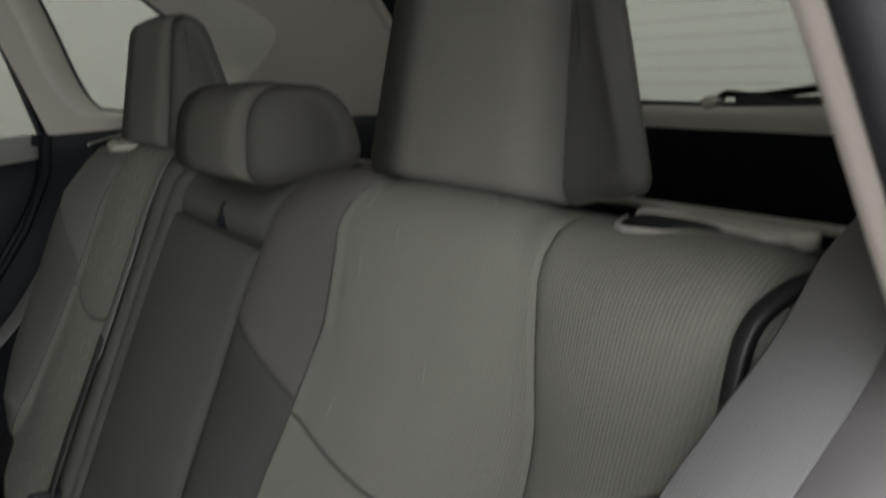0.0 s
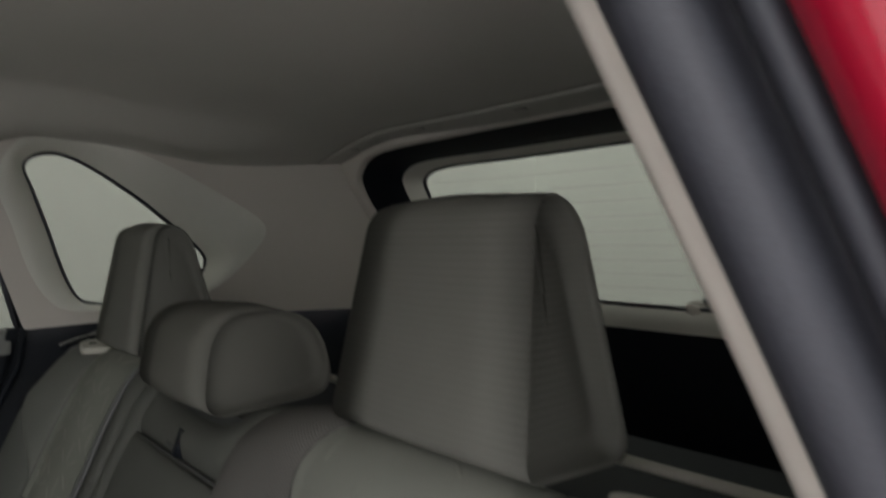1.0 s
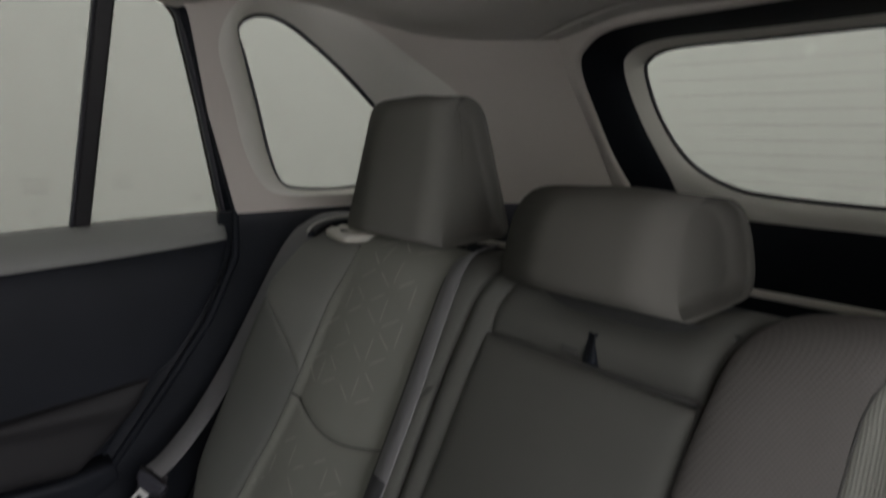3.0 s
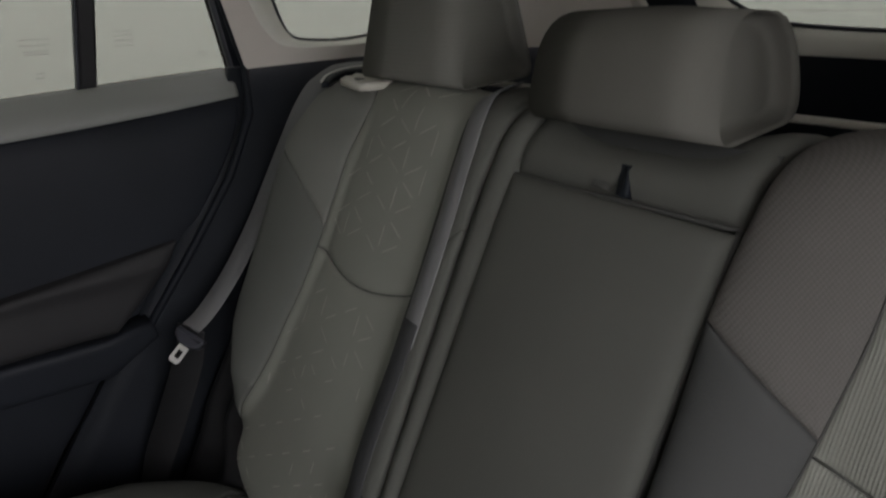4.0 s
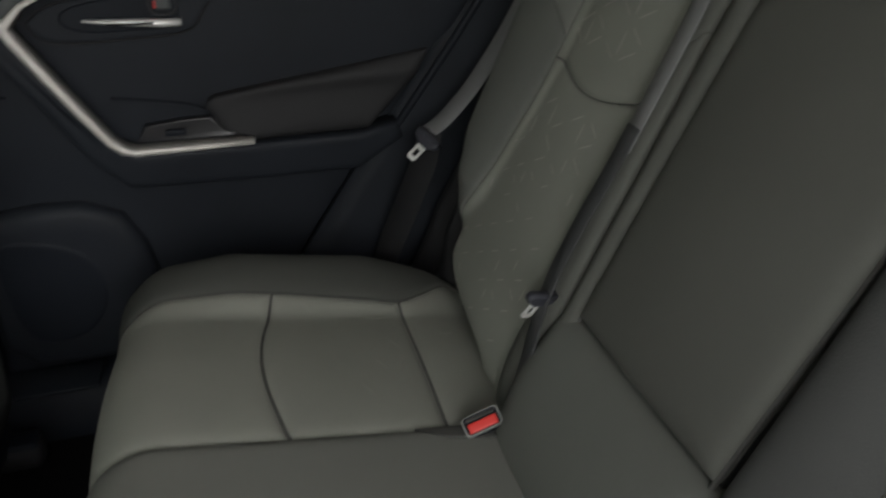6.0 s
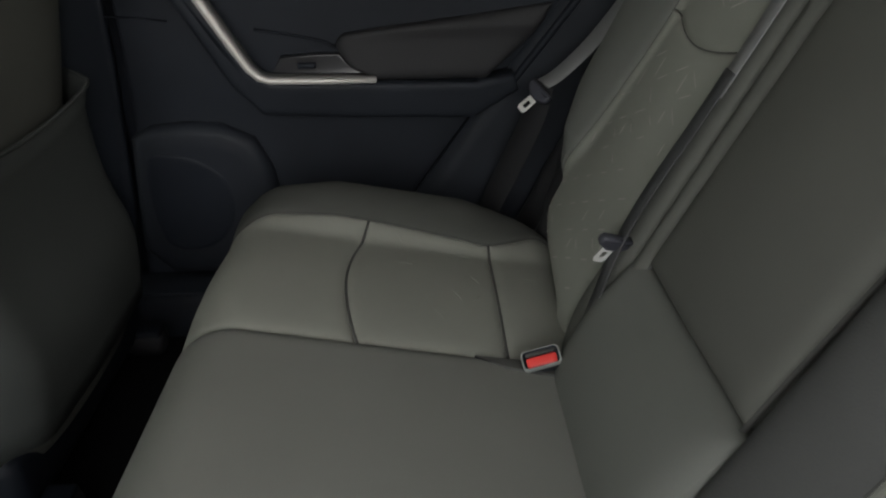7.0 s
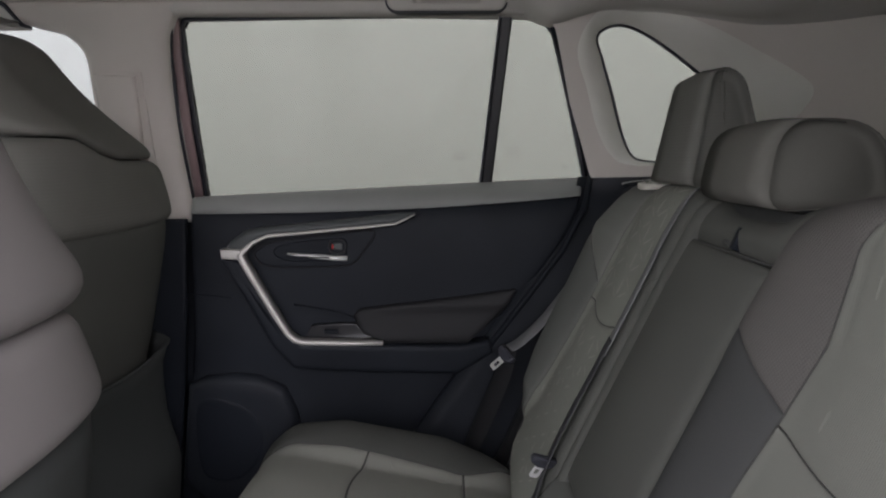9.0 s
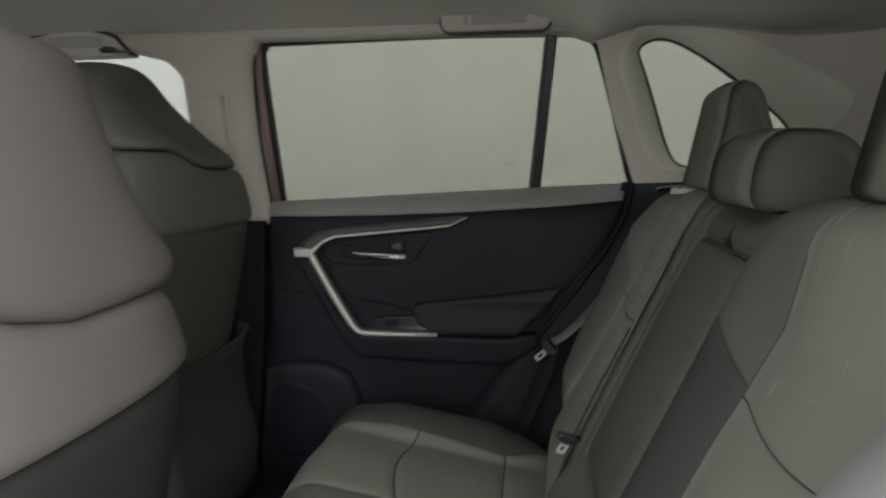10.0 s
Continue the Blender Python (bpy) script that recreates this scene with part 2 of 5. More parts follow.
def patch(name, mapping, left, right, bottom, top, mat, parent, label="", nu=24, nv=24, soft=0.006, groove=0.006, height=None, lines=(), skirt=0.045):
    """A padded upholstery panel in (u, v) between left(v), right(v), bottom(s) and top(s), its edges pulled in at the seams."""
    def ease(n):
        a = [0, 0.006, 0.016, 0.035, 0.06]
        body = [0.06 + 0.88 * i / (n - 1) for i in range(1, n - 1)]
        return a + body + [1 - x for x in reversed(a)]
    ss, ts = ease(nu), ease(nv)
    W, H = len(ss), len(ts)
    uv = []
    for t in ts:
        for s in ss:
            v = bottom(s) + (top(s) - bottom(s)) * t
            u = left(v) + (right(v) - left(v)) * s
            uv.append((u, v))
    width = abs(uv[(H // 2) * W + W - 1][0] - uv[(H // 2) * W][0])
    tall = abs(uv[(H - 1) * W + W // 2][1] - uv[W // 2][1])
    verts = []
    for j, t in enumerate(ts):
        for i, s in enumerate(ss):
            u, v = uv[j * W + i]
            d = min(min(s, 1 - s) * width, min(t, 1 - t) * tall)
            h = height(u, v) if height else 0.0
            h -= groove * math.exp(-d / soft)
            for line, g, r in lines:
                best = 9.0
                for (ax, ay), (bx, by) in zip(line[:-1], line[1:]):
                    lx, ly = bx - ax, by - ay
                    q = max(0, min(1, ((u - ax) * lx + (v - ay) * ly) / (lx * lx + ly * ly)))
                    best = min(best, math.hypot(u - ax - q * lx, v - ay - q * ly))
                h -= g * math.exp(-(best / r) ** 2)
            verts.append(mapping(u, v, h))
    faces = [(j * W + i, j * W + i + 1, (j + 1) * W + i + 1, (j + 1) * W + i) for j in range(H - 1) for i in range(W - 1)]
    rim = [i for i in range(W)] + [j * W + W - 1 for j in range(1, H)] + [(H - 1) * W + i for i in range(W - 2, -1, -1)] + [j * W for j in range(H - 2, 0, -1)]
    base = len(verts)
    for k in rim:
        u, v = uv[k]
        h = (height(u, v) if height else 0.0) - groove - skirt
        verts.append(mapping(u, v, h))
    n = len(rim)
    faces += [(rim[k], rim[(k + 1) % n], base + (k + 1) % n, base + k) for k in range(n)]
    return from_arrays(name, verts, faces, mat, parent, label)


def loft(name, rings, mat, parent=None, label="", cap=True, smooth=True):
    """A closed tube through rings of equal length."""
    n = len(rings[0])
    verts = [tuple(p) for r in rings for p in r]
    faces = [(j * n + i, j * n + (i + 1) % n, (j + 1) * n + (i + 1) % n, (j + 1) * n + i) for j in range(len(rings) - 1) for i in range(n)]
    if cap:
        faces += [tuple(range(n)), tuple((len(rings) - 1) * n + i for i in range(n))]
    return from_arrays(name, verts, faces, mat, parent, label, smooth)


def sheet(name, rows, mat, parent=None, label="", thick=0.0, away=(0, 0, 0)):
    """An open surface through rows of points; thick gives it a back, shifted along away."""
    W, H = len(rows[0]), len(rows)
    verts = [tuple(p) for r in rows for p in r]
    faces = [(j * W + i, j * W + i + 1, (j + 1) * W + i + 1, (j + 1) * W + i) for j in range(H - 1) for i in range(W - 1)]
    if thick:
        d = Vector(away) * thick
        b = len(verts)
        verts += [tuple(Vector(p) + d) for p in verts[:b]]
        faces += [tuple(b + k for k in reversed(f)) for f in faces[:]]
        rim = [i for i in range(W)] + [j * W + W - 1 for j in range(1, H)] + [(H - 1) * W + i for i in range(W - 2, -1, -1)] + [j * W for j in range(H - 2, 0, -1)]
        n = len(rim)
        faces += [(rim[k], b + rim[k], b + rim[(k + 1) % n], rim[(k + 1) % n]) for k in range(n)]
    return from_arrays(name, verts, faces, mat, parent, label)


def sweep(name, points, profile, mat, parent=None, label="", up=(0, 0, 1), closed=False, smooth=True):
    """A profile of (side, up) pairs carried along points."""
    pts = [Vector(p) for p in points]
    n = len(pts)
    rings = []
    for i, p in enumerate(pts):
        a = pts[(i - 1) % n] if closed else pts[max(i - 1, 0)]
        b = pts[(i + 1) % n] if closed else pts[min(i + 1, n - 1)]
        t = (b - a).normalized()
        w = Vector(up[i]) if isinstance(up, list) else Vector(up)
        s = t.cross(w).normalized()
        w = s.cross(t).normalized()
        rings.append([p + s * q[0] + w * q[1] for q in profile])
    if closed:
        rings.append(rings[0])
    return loft(name, rings, mat, parent, label, cap=not closed, smooth=smooth)


def round_rect(w, h, r, seg=4):
    out = []
    for cx, cy, a0 in ((w / 2 - r, h / 2 - r, 0), (-w / 2 + r, h / 2 - r, 90), (-w / 2 + r, -h / 2 + r, 180), (w / 2 - r, -h / 2 + r, 270)):
        for k in range(seg + 1):
            a = radians(a0 + 90 * k / seg)
            out.append((cx + r * math.cos(a), cy + r * math.sin(a)))
    return out


def circle(r, n=12):
    return [(r * math.cos(2 * math.pi * k / n), r * math.sin(2 * math.pi * k / n)) for k in range(n)]


def plate(name, outline, mapping, thick, mat, parent=None, label="", edge=0.004, back=0.004, per=1, sink=0.0):
    """A raised plate with a rounded rim over the outline of (a, b) pairs; mapping(a, b, h) places it."""
    pts = [Vector((p[0], p[1])) for p in outline]
    if per > 1:
        pts = [Vector((p[0], p[1])) for p in spline([(q[0], q[1], 0) for q in pts], per, True)]
    n = len(pts)
    area = sum(pts[i].x * pts[(i + 1) % n].y - pts[(i + 1) % n].x * pts[i].y for i in range(n))
    if area < 0:
        pts.reverse()
    nor = []
    for i in range(n):
        t = (pts[(i + 1) % n] - pts[i - 1]).normalized()
        nor.append(Vector((-t.y, t.x)))
    rings = []
    for inset, h in ((0, -back), (0, thick - edge), (edge * 0.3, thick - edge * 0.3), (edge, thick), (edge * 2.2, thick - sink * 0.5)):
        rings.append([p + q * inset for p, q in zip(pts, nor)])
        rings[-1] = [(p.x, p.y, h) for p in rings[-1]]
    verts = [mapping(*p) for r in rings for p in r]
    m = len(rings)
    faces = [(j * n + i, j * n + (i + 1) % n, (j + 1) * n + (i + 1) % n, (j + 1) * n + i) for j in range(m - 1) for i in range(n)]
    faces.append(tuple(range(n)))
    faces.append(tuple((m - 1) * n + i for i in range(n)))
    bm = bmesh.new()
    vs = [bm.verts.new(v) for v in verts]
    for f in faces:
        try:
            bm.faces.new([vs[k] for k in f])
        except ValueError:
            pass
    bmesh.ops.triangulate(bm, faces=[f for f in bm.faces if len(f.verts) > 4])
    return part(name, bm, mat, parent, label)


def block(name, size, at, mat, parent=None, label="", bevel=0.004, turn=(0, 0, 0), seg=2):
    bm = bmesh.new()
    bmesh.ops.create_cube(bm, size=1.0)
    bmesh.ops.scale(bm, vec=size, verts=bm.verts)
    if bevel > 0:
        bmesh.ops.bevel(bm, geom=bm.edges[:], offset=bevel, segments=seg, affect="EDGES", profile=0.6)
    bmesh.ops.transform(bm, matrix=pose(*at, *turn), verts=bm.verts)
    return part(name, bm, mat, parent, label)


def const(c):
    return lambda s: c


# ---------- surroundings ----------
bm = bmesh.new()
bmesh.ops.create_grid(bm, x_segments=8, y_segments=8, size=60)
tagged(part("ground", bm, CONCRETE, None), "grey concrete hall floor under the car", "ground", kind="structure")
# glowing backdrops give the windows their brightness
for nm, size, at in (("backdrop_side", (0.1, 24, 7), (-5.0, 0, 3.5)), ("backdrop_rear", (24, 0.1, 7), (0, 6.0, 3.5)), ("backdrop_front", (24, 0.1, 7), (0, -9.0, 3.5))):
    tagged(block(nm, size, at, WALL_OUT if nm != "backdrop_front" else WALL_FILL, None, bevel=0), "plain white hall wall that glows by itself", "wall", kind="structure")

tagged(block("hall_post", (0.05, 0.04, 7.0), (-1.78, 5.93, 3.5), TRIM, None, bevel=0.004), "slim pale steel post on the hall wall", "post", kind="structure")


# ---------- shell of the car ----------
def side_x(z, off=0.0):
    """The leaning plane of the far side windows."""
    return -0.775 + off + (z - 1.22) * 0.25


def rear_y(x, z, off=0.0):
    """The raked, slightly bowed plane of the tailgate window."""
    return 0.72 + off + (1.55 - z) * 0.75 - 0.25 * x * x


roof_x = interp([(0, 1.668), (0.25, 1.664), (0.42, 1.652), (0.54, 1.63), (0.61, 1.605), (0.655, 1.582), (0.68, 1.572)])
roof_y = interp([(-2.0, -0.10), (-1.5, -0.02), (-1.0, 0.0), (-0.4, 0.0), (0.0, -0.018), (0.25, -0.045), (0.40, -0.064), (0.50, -0.076)])


roof_droop = interp([(-0.10, 0.0), (0.0, 0.0), (0.10, -0.006), (0.25, -0.013), (0.43, -0.027), (0.60, -0.032)])


# the headliner's rolled lower edge over the far quarter trim
roll = interp([(-0.17, 1.572), (-0.150, 1.566), (-0.127, 1.557), (-0.105, 1.553), (-0.069, 1.563), (-0.035, 1.573), (0.0, 1.579), (0.078, 1.579), (0.161, 1.572), (0.252, 1.560), (0.33, 1.556)])


def roof_z(x, y):
    k = roof_y(y)
    w = max(0.0, min(1.0, (abs(x) - 0.30) / 0.30))
    z = roof_x(abs(x)) + k * (1 - 0.55 * (abs(x) / 0.68) ** 2) + roof_droop(y) * w * w * (3 - 2 * w)
    if x < -0.44 and -0.24 < y < 0.42:
        q = min(1.0, (-0.44 - x) / 0.155)
        near = min(1.0, (y + 0.24) / 0.11, (0.42 - y) / 0.12)
        z += (min(z, roll(max(-0.17, min(0.33, y)))) - z) * q * q * (3 - 2 * q) * max(0.0, near)
    return z


rows = []
for j in range(161):
    y = -1.95 + 2.45 * j / 160
    rows.append([(x, y, roof_z(x, y)) for x in [-0.68 + 1.36 * i / 96 for i in range(97)]])
tagged(sheet("ceiling", rows, HEADLINER, None, thick=0.025, away=(0, 0, 1)), "pale grey cloth headliner of the car", "headliner", kind="structure")
rows = []
for j in range(21):
    y = -2.0 + 2.7 * j / 20
    rows.append([(x, y, roof_z(abs(x) * 0.9, min(y, 0.5)) + 0.05) for x in [-0.74 + 1.48 * i / 24 for i in range(25)]])
tagged(sheet("roof", rows, RED_PAINT, None, thick=0.01, away=(0, 0, 1)), "red painted steel roof skin", "roof", kind="structure")

for flip, tag in ((1, "right"), (-1, "left")):
    y1 = -0.108 if flip > 0 else -0.30
    tagged(sweep("rail_" + tag, [(flip * -0.6575, -1.95 + (y1 + 1.95) * i / 20, 1.602 - 0.06 * max(0.0, (-1.45 - (-1.95 + (y1 + 1.95) * i / 20))) ** 1.0) for i in range(21)], round_rect(0.055, 0.056, 0.014, 3), HEADLINER, None, up=(0, 0, 1)), "pale padded rail over the side windows", "roof rail", kind="structure")

# rear garnish between the headliner and the tailgate
rows = []
for j in range(6):
    s = j / 5
    rows.append([(x, 0.497 + 0.10 * s - 0.22 * x * x * s, roof_z(x, 0.5) - (0.0008 + 0.010 * s) * (1 - (x / 0.55) ** 6)) for x in [-0.55 + 1.10 * i / 40 for i in range(41)]])
garnish = tagged(sheet("roof_garnish", rows, HEADLINER, None, thick=0.02, away=(0, 0, 1)), "pale plastic trim over the tailgate opening", "trim", kind="structure")
for x in (-0.44, -0.24, 0.0, 0.24, 0.44):
    block("clip", (0.022, 0.008, 0.003), (x, 0.525 - 0.05 * x * x, roof_z(x, 0.5) - 0.005), SLOT, garnish, bevel=0.002)


def star(poly, centre, n=180):
    """Resamples a closed outline by angle round a centre inside it."""
    pts = [Vector((p[0], p[1])) for p in poly]
    c = Vector(centre)
    out = []
    for k in range(n):
        a = 2 * math.pi * k / n
        d = Vector((math.cos(a), math.sin(a)))
        best = None
        for p, q in zip(pts, pts[1:] + pts[:1]):
            e = q - p
            den = d.x * e.y - d.y * e.x
            if abs(den) < 1e-9:
                continue
            r = ((p.x - c.x) * e.y - (p.y - c.y) * e.x) / den
            s = ((p.x - c.x) * d.y - (p.y - c.y) * d.x) / den
            if r > 0 and -1e-6 <= s <= 1 + 1e-6 and (best is None or r > best):
                best = r
        out.append(c + d * best)
    return out


def smooth2(poly, per=5):
    return [(p.x, p.y) for p in spline([(a, b, 0) for a, b in poly], per, True)]


# quarter trim of the far side, with its three-cornered window
QC = (0.15, 1.42)
quarter_glass = smooth2([(-0.012, 1.535), (0.014, 1.557), (0.056, 1.556), (0.11, 1.531), (0.183, 1.484), (0.263, 1.423), (0.31, 1.384), (0.328, 1.357), (0.315, 1.318), (0.27, 1.285), (0.20, 1.274), (0.12, 1.277), (0.085, 1.290), (0.058, 1.34), (0.030, 1.42), (0.004, 1.49)])
quarter_rim = smooth2([(-0.058, 1.50), (-0.040, 1.556), (0.005, 1.590), (0.096, 1.584), (0.21, 1.548), (0.30, 1.506), (0.385, 1.456), (0.418, 1.422), (0.405, 1.380), (0.362, 1.325), (0.314, 1.290), (0.25, 1.273), (0.17, 1.268), (0.065, 1.272), (0.024, 1.297), (-0.008, 1.352), (-0.034, 1.43)])
quarter_outer = [(-0.012, 1.243), (-0.042, 1.33), (-0.068, 1.402), (-0.088, 1.48), (-0.101, 1.530), (-0.107, 1.548), (-0.120, 1.562), (-0.105, 1.588), (0.011, 1.625), (0.259, 1.62), (0.45, 1.605), (0.60, 1.59), (0.63, 1.50), (0.69, 1.41), (0.76, 1.32), (0.82, 1.243), (0.4, 1.243), (0.2, 1.247)]


def trim_x(y, z):
    base = side_x(z, 0.055)
    edge = 0.625 + (1.5 - z) * 0.73
    s = max(0.0, min(1.0, (y - 0.26) / (edge - 0.26)))
    s = s * s * (3 - 2 * s) * 0.55 + s * 0.45 * s
    return base + (-0.505 - base) * s


def quarter_side(flip, tag):
    g, r, o = star(quarter_glass, QC), star(quarter_rim, QC), star(quarter_outer, QC)
    put = lambda x, y, z: (x * flip, y, z)
    rings = []
    for k in range(9):
        s = k / 8
        rings.append([put(trim_x(*(a * (1 - s) + b * s)), *(a * (1 - s) + b * s)) for a, b in zip(r, o)])
    wall = tagged(loft("wall_quarter_" + tag, rings, TRIM, None, cap=False), "beige plastic rear quarter trim round a small window", "pillar trim", kind="structure")
    rings = []
    for k in range(11):
        s = k / 10
        bend = s ** 0.9
        ring = []
        for a, b in zip(r, g):
            p = a * (1 - bend) + b * bend
            x0, x1 = trim_x(*a), side_x(b.y, 0.004)
            ring.append(put(x0 + (x1 - x0) * s ** 1.7, p.x, p.y))
        rings.append(ring)
    # paler than the wall: light striking the reveal is in its colour
    loft("window_reveal", rings, PALE, wall, "deep window reveal, coloured paler for its light", cap=False)
    win = tagged(new("window_quarter_" + tag), "dark tinted quarter window with a black rubber edge", "window", kind="structure")
    poly = [(p.x, p.y) for p in g]
    n = len(poly)
    pane = from_arrays("pane", [put(side_x(b), a, b) for a, b in poly] + [put(side_x(b, -0.004), a, b) for a, b in poly],
                       [tuple(range(n)), tuple(range(2 * n - 1, n - 1, -1))] + [(i, (i + 1) % n, n + (i + 1) % n, n + i) for i in range(n)], GLASS_DARK, win, smooth=False)
    sweep("rubber_edge", [put(side_x(b, 0.005), a, b) for a, b in poly], circle(0.0042, 8), RUBBER, win, up=(1, 0, 0), closed=True)
    return wall


quarter_side(1, "right")
quarter_side(-1, "left")

panel_front = interp([(0.55, -0.47), (0.757, -0.332), (0.939, -0.20), (1.092, -0.090), (1.16, -0.052), (1.205, -0.036), (1.25, -0.020)])
# dark side panels under the quarter trim, beside the cargo floor
for flip, tag in ((1, "right"), (-1, "left")):
    rows = []
    for j in range(9):
        z = 0.55 + (1.245 - 0.55) * j / 8
        row = []
        for i in range(25):
            y = (panel_front(z) - 0.012) * (1 - i / 24) + 0.80 * i / 24
            x = trim_x(min(y, 0.75), 1.244) - 0.012 + 0.05 * math.sin(min(1, (1.245 - z) / 0.25) * 1.57)
            row.append((x * flip, y, z))
        rows.append(row)
    tagged(sheet("wall_cargo_" + tag, rows, DOOR_DARK, None, thick=0.02, away=(-flip, 0, 0)), "black plastic lining beside the seat and cargo floor", "side lining", kind="structure")

# tailgate: glass, pale bezel, black frame and lower lining
glass_o = [(-0.451, 1.497), (-0.43, 1.527), (-0.367, 1.543), (-0.2, 1.546), (0.0, 1.548), (0.2, 1.546), (0.367, 1.543), (0.43, 1.527), (0.451, 1.497), (0.453, 1.412), (0.425, 1.33), (0.36, 1.284), (0.28, 1.269), (0.1, 1.261), (-0.1, 1.261), (-0.28, 1.269), (-0.36, 1.284), (-0.425, 1.33), (-0.453, 1.412)]
bezel_o = [(-0.466, 1.497), (-0.444, 1.532), (-0.375, 1.551), (-0.2, 1.555), (0.0, 1.557), (0.2, 1.555), (0.375, 1.551), (0.444, 1.532), (0.466, 1.497), (0.469, 1.412), (0.455, 1.312), (0.44, 1.247), (0.36, 1.22), (0.1, 1.214), (-0.1, 1.214), (-0.36, 1.22), (-0.44, 1.247), (-0.455, 1.312), (-0.469, 1.412)]
frame_o = [(-0.515, 1.492), (-0.495, 1.537), (-0.41, 1.575), (-0.2, 1.582), (0.0, 1.584), (0.2, 1.582), (0.41, 1.575), (0.495, 1.537), (0.515, 1.492), (0.515, 1.402), (0.52, 1.252), (0.53, 0.992), (0.53, 0.712), (0.1, 0.712), (-0.1, 0.712), (-0.53, 0.712), (-0.53, 0.992), (-0.52, 1.252), (-0.515, 1.402)]
RC = (0.0, 1.41)
g, z1, z2 = star(smooth2(glass_o, 6), RC, 240), star(smooth2(bezel_o, 6), RC, 240), star(smooth2(frame_o, 6), RC, 240)
tailgate = tagged(new("door_tailgate"), "closed tailgate with wide window, pale bezel and black lining", "tailgate", kind="structure")
n = len(g)
from_arrays("pane", [(p.x, rear_y(p.x, p.y, 0.002), p.y) for p in g] + [(p.x, rear_y(p.x, p.y, 0.006), p.y) for p in g],
            [tuple(range(n)), tuple(range(2 * n - 1, n - 1, -1))] + [(i, (i + 1) % n, n + (i + 1) % n, n + i) for i in range(n)], GLASS_DARK, tailgate, "tinted heated rear window", smooth=False)
sweep("rubber_edge", [(p.x, rear_y(p.x, p.y, -0.002), p.y) for p in g], circle(0.004, 8), RUBBER, tailgate, up=(0, 1, 0.5), closed=True)
for k in range(9):
    z = 1.297 + 0.027 * k
    half = 0.40 + 0.03 * min(1, k / 3)
    sweep("heating_wire", [(x, rear_y(x, z, -0.0015), z) for x in [-half + 2 * half * i / 12 for i in range(13)]], [(-0.0007, -0.0002), (0.0007, -0.0002), (0.0007, 0.0002), (-0.0007, 0.0002)], GLASS_WIRE, tailgate, up=(0, 1, 0))
rings = []
for k in range(6):
    s = k / 5
    rings.append([((a.x + (b.x - a.x) * s), rear_y(a.x + (b.x - a.x) * s, a.y + (b.y - a.y) * s, -0.045 * s ** 0.7), a.y + (b.y - a.y) * s) for a, b in zip(g, z1)])
loft("bezel", rings, PALE, tailgate, "pale plastic bezel round the rear window", cap=False)
rings = []
for k in range(7):
    s = k / 6
    ring = []
    for a, b in zip(z1, z2):
        x, z = a.x + (b.x - a.x) * s, a.y + (b.y - a.y) * s
        ring.append((x, rear_y(x, max(z, 1.2), -0.045 - 0.065 * s ** 0.7 * (1 if z > 1.25 else max(0, (z - 0.9) / 0.35))), z))
    rings.append(ring)
loft("frame", rings, TRIM_DARK, tailgate, "black plastic tailgate frame and lining", cap=False)
# beige lip with rounded corners round the tailgate opening
lip_a = spline([(-0.50, 1.263, 0), (-0.512, 1.34, 0), (-0.512, 1.42, 0), (-0.506, 1.50, 0), (-0.477, 1.538, 0), (-0.40, 1.566, 0), (-0.2, 1.576, 0), (0, 1.579, 0), (0.2, 1.576, 0), (0.40, 1.566, 0), (0.477, 1.538, 0), (0.506, 1.50, 0), (0.512, 1.42, 0), (0.512, 1.34, 0), (0.50, 1.263, 0)], 5)
rows = []
for off, back in ((0.0, 0.012), (0.0, 0.0), (0.006, -0.004), (0.02, -0.008), (0.06, -0.03), (0.10, -0.05)):
    row = []
    for i, p in enumerate(lip_a):
        q, r = lip_a[max(i - 1, 0)], lip_a[min(i + 1, len(lip_a) - 1)]
        t = (r - q).normalized()
        m = Vector((-t.y, t.x, 0)) * off
        x, z = p.x + m.x, p.y + m.y
        row.append((x, rear_y(p.x, p.y, -0.122 + back), z))
    rows.append(row)
tagged(sheet("tailgate_surround", rows, TRIM, None), "beige rounded lip round the tailgate opening", "trim", kind="structure")
# black corner linings between the cargo sides and the tailgate
for flip, tag in ((1, "left"), (-1, "right")):
    rows = [[(flip * x, y, z) for x, y in ((0.49, rear_y(0.5, max(z, 1.22), -0.05)), (0.54, rear_y(0.5, max(z, 1.22), -0.06)), (0.60, 0.80), (0.70, 0.74), (0.76, 0.66))] for z in (0.62, 0.9, 1.1, 1.2, 1.262)]
    tagged(sheet("wall_corner_" + tag, rows, TRIM_DARK, None, thick=0.01, away=(0, 1, 0)), "black corner lining beside the tailgate", "side lining", kind="structure")
    rows = [[(flip * x, y, z) for x, y in ((0.515, rear_y(0.5, z, -0.10)), (0.56, rear_y(0.5, z, -0.09)), (0.66, rear_y(0.5, z, -0.12)))] for z in (1.25, 1.35, 1.45, 1.55)]
    tagged(sheet("pillar_d_" + tag, rows, TRIM, None, thick=0.01, away=(0, 1, 0)), "beige rear corner pillar trim", "pillar trim", kind="structure")
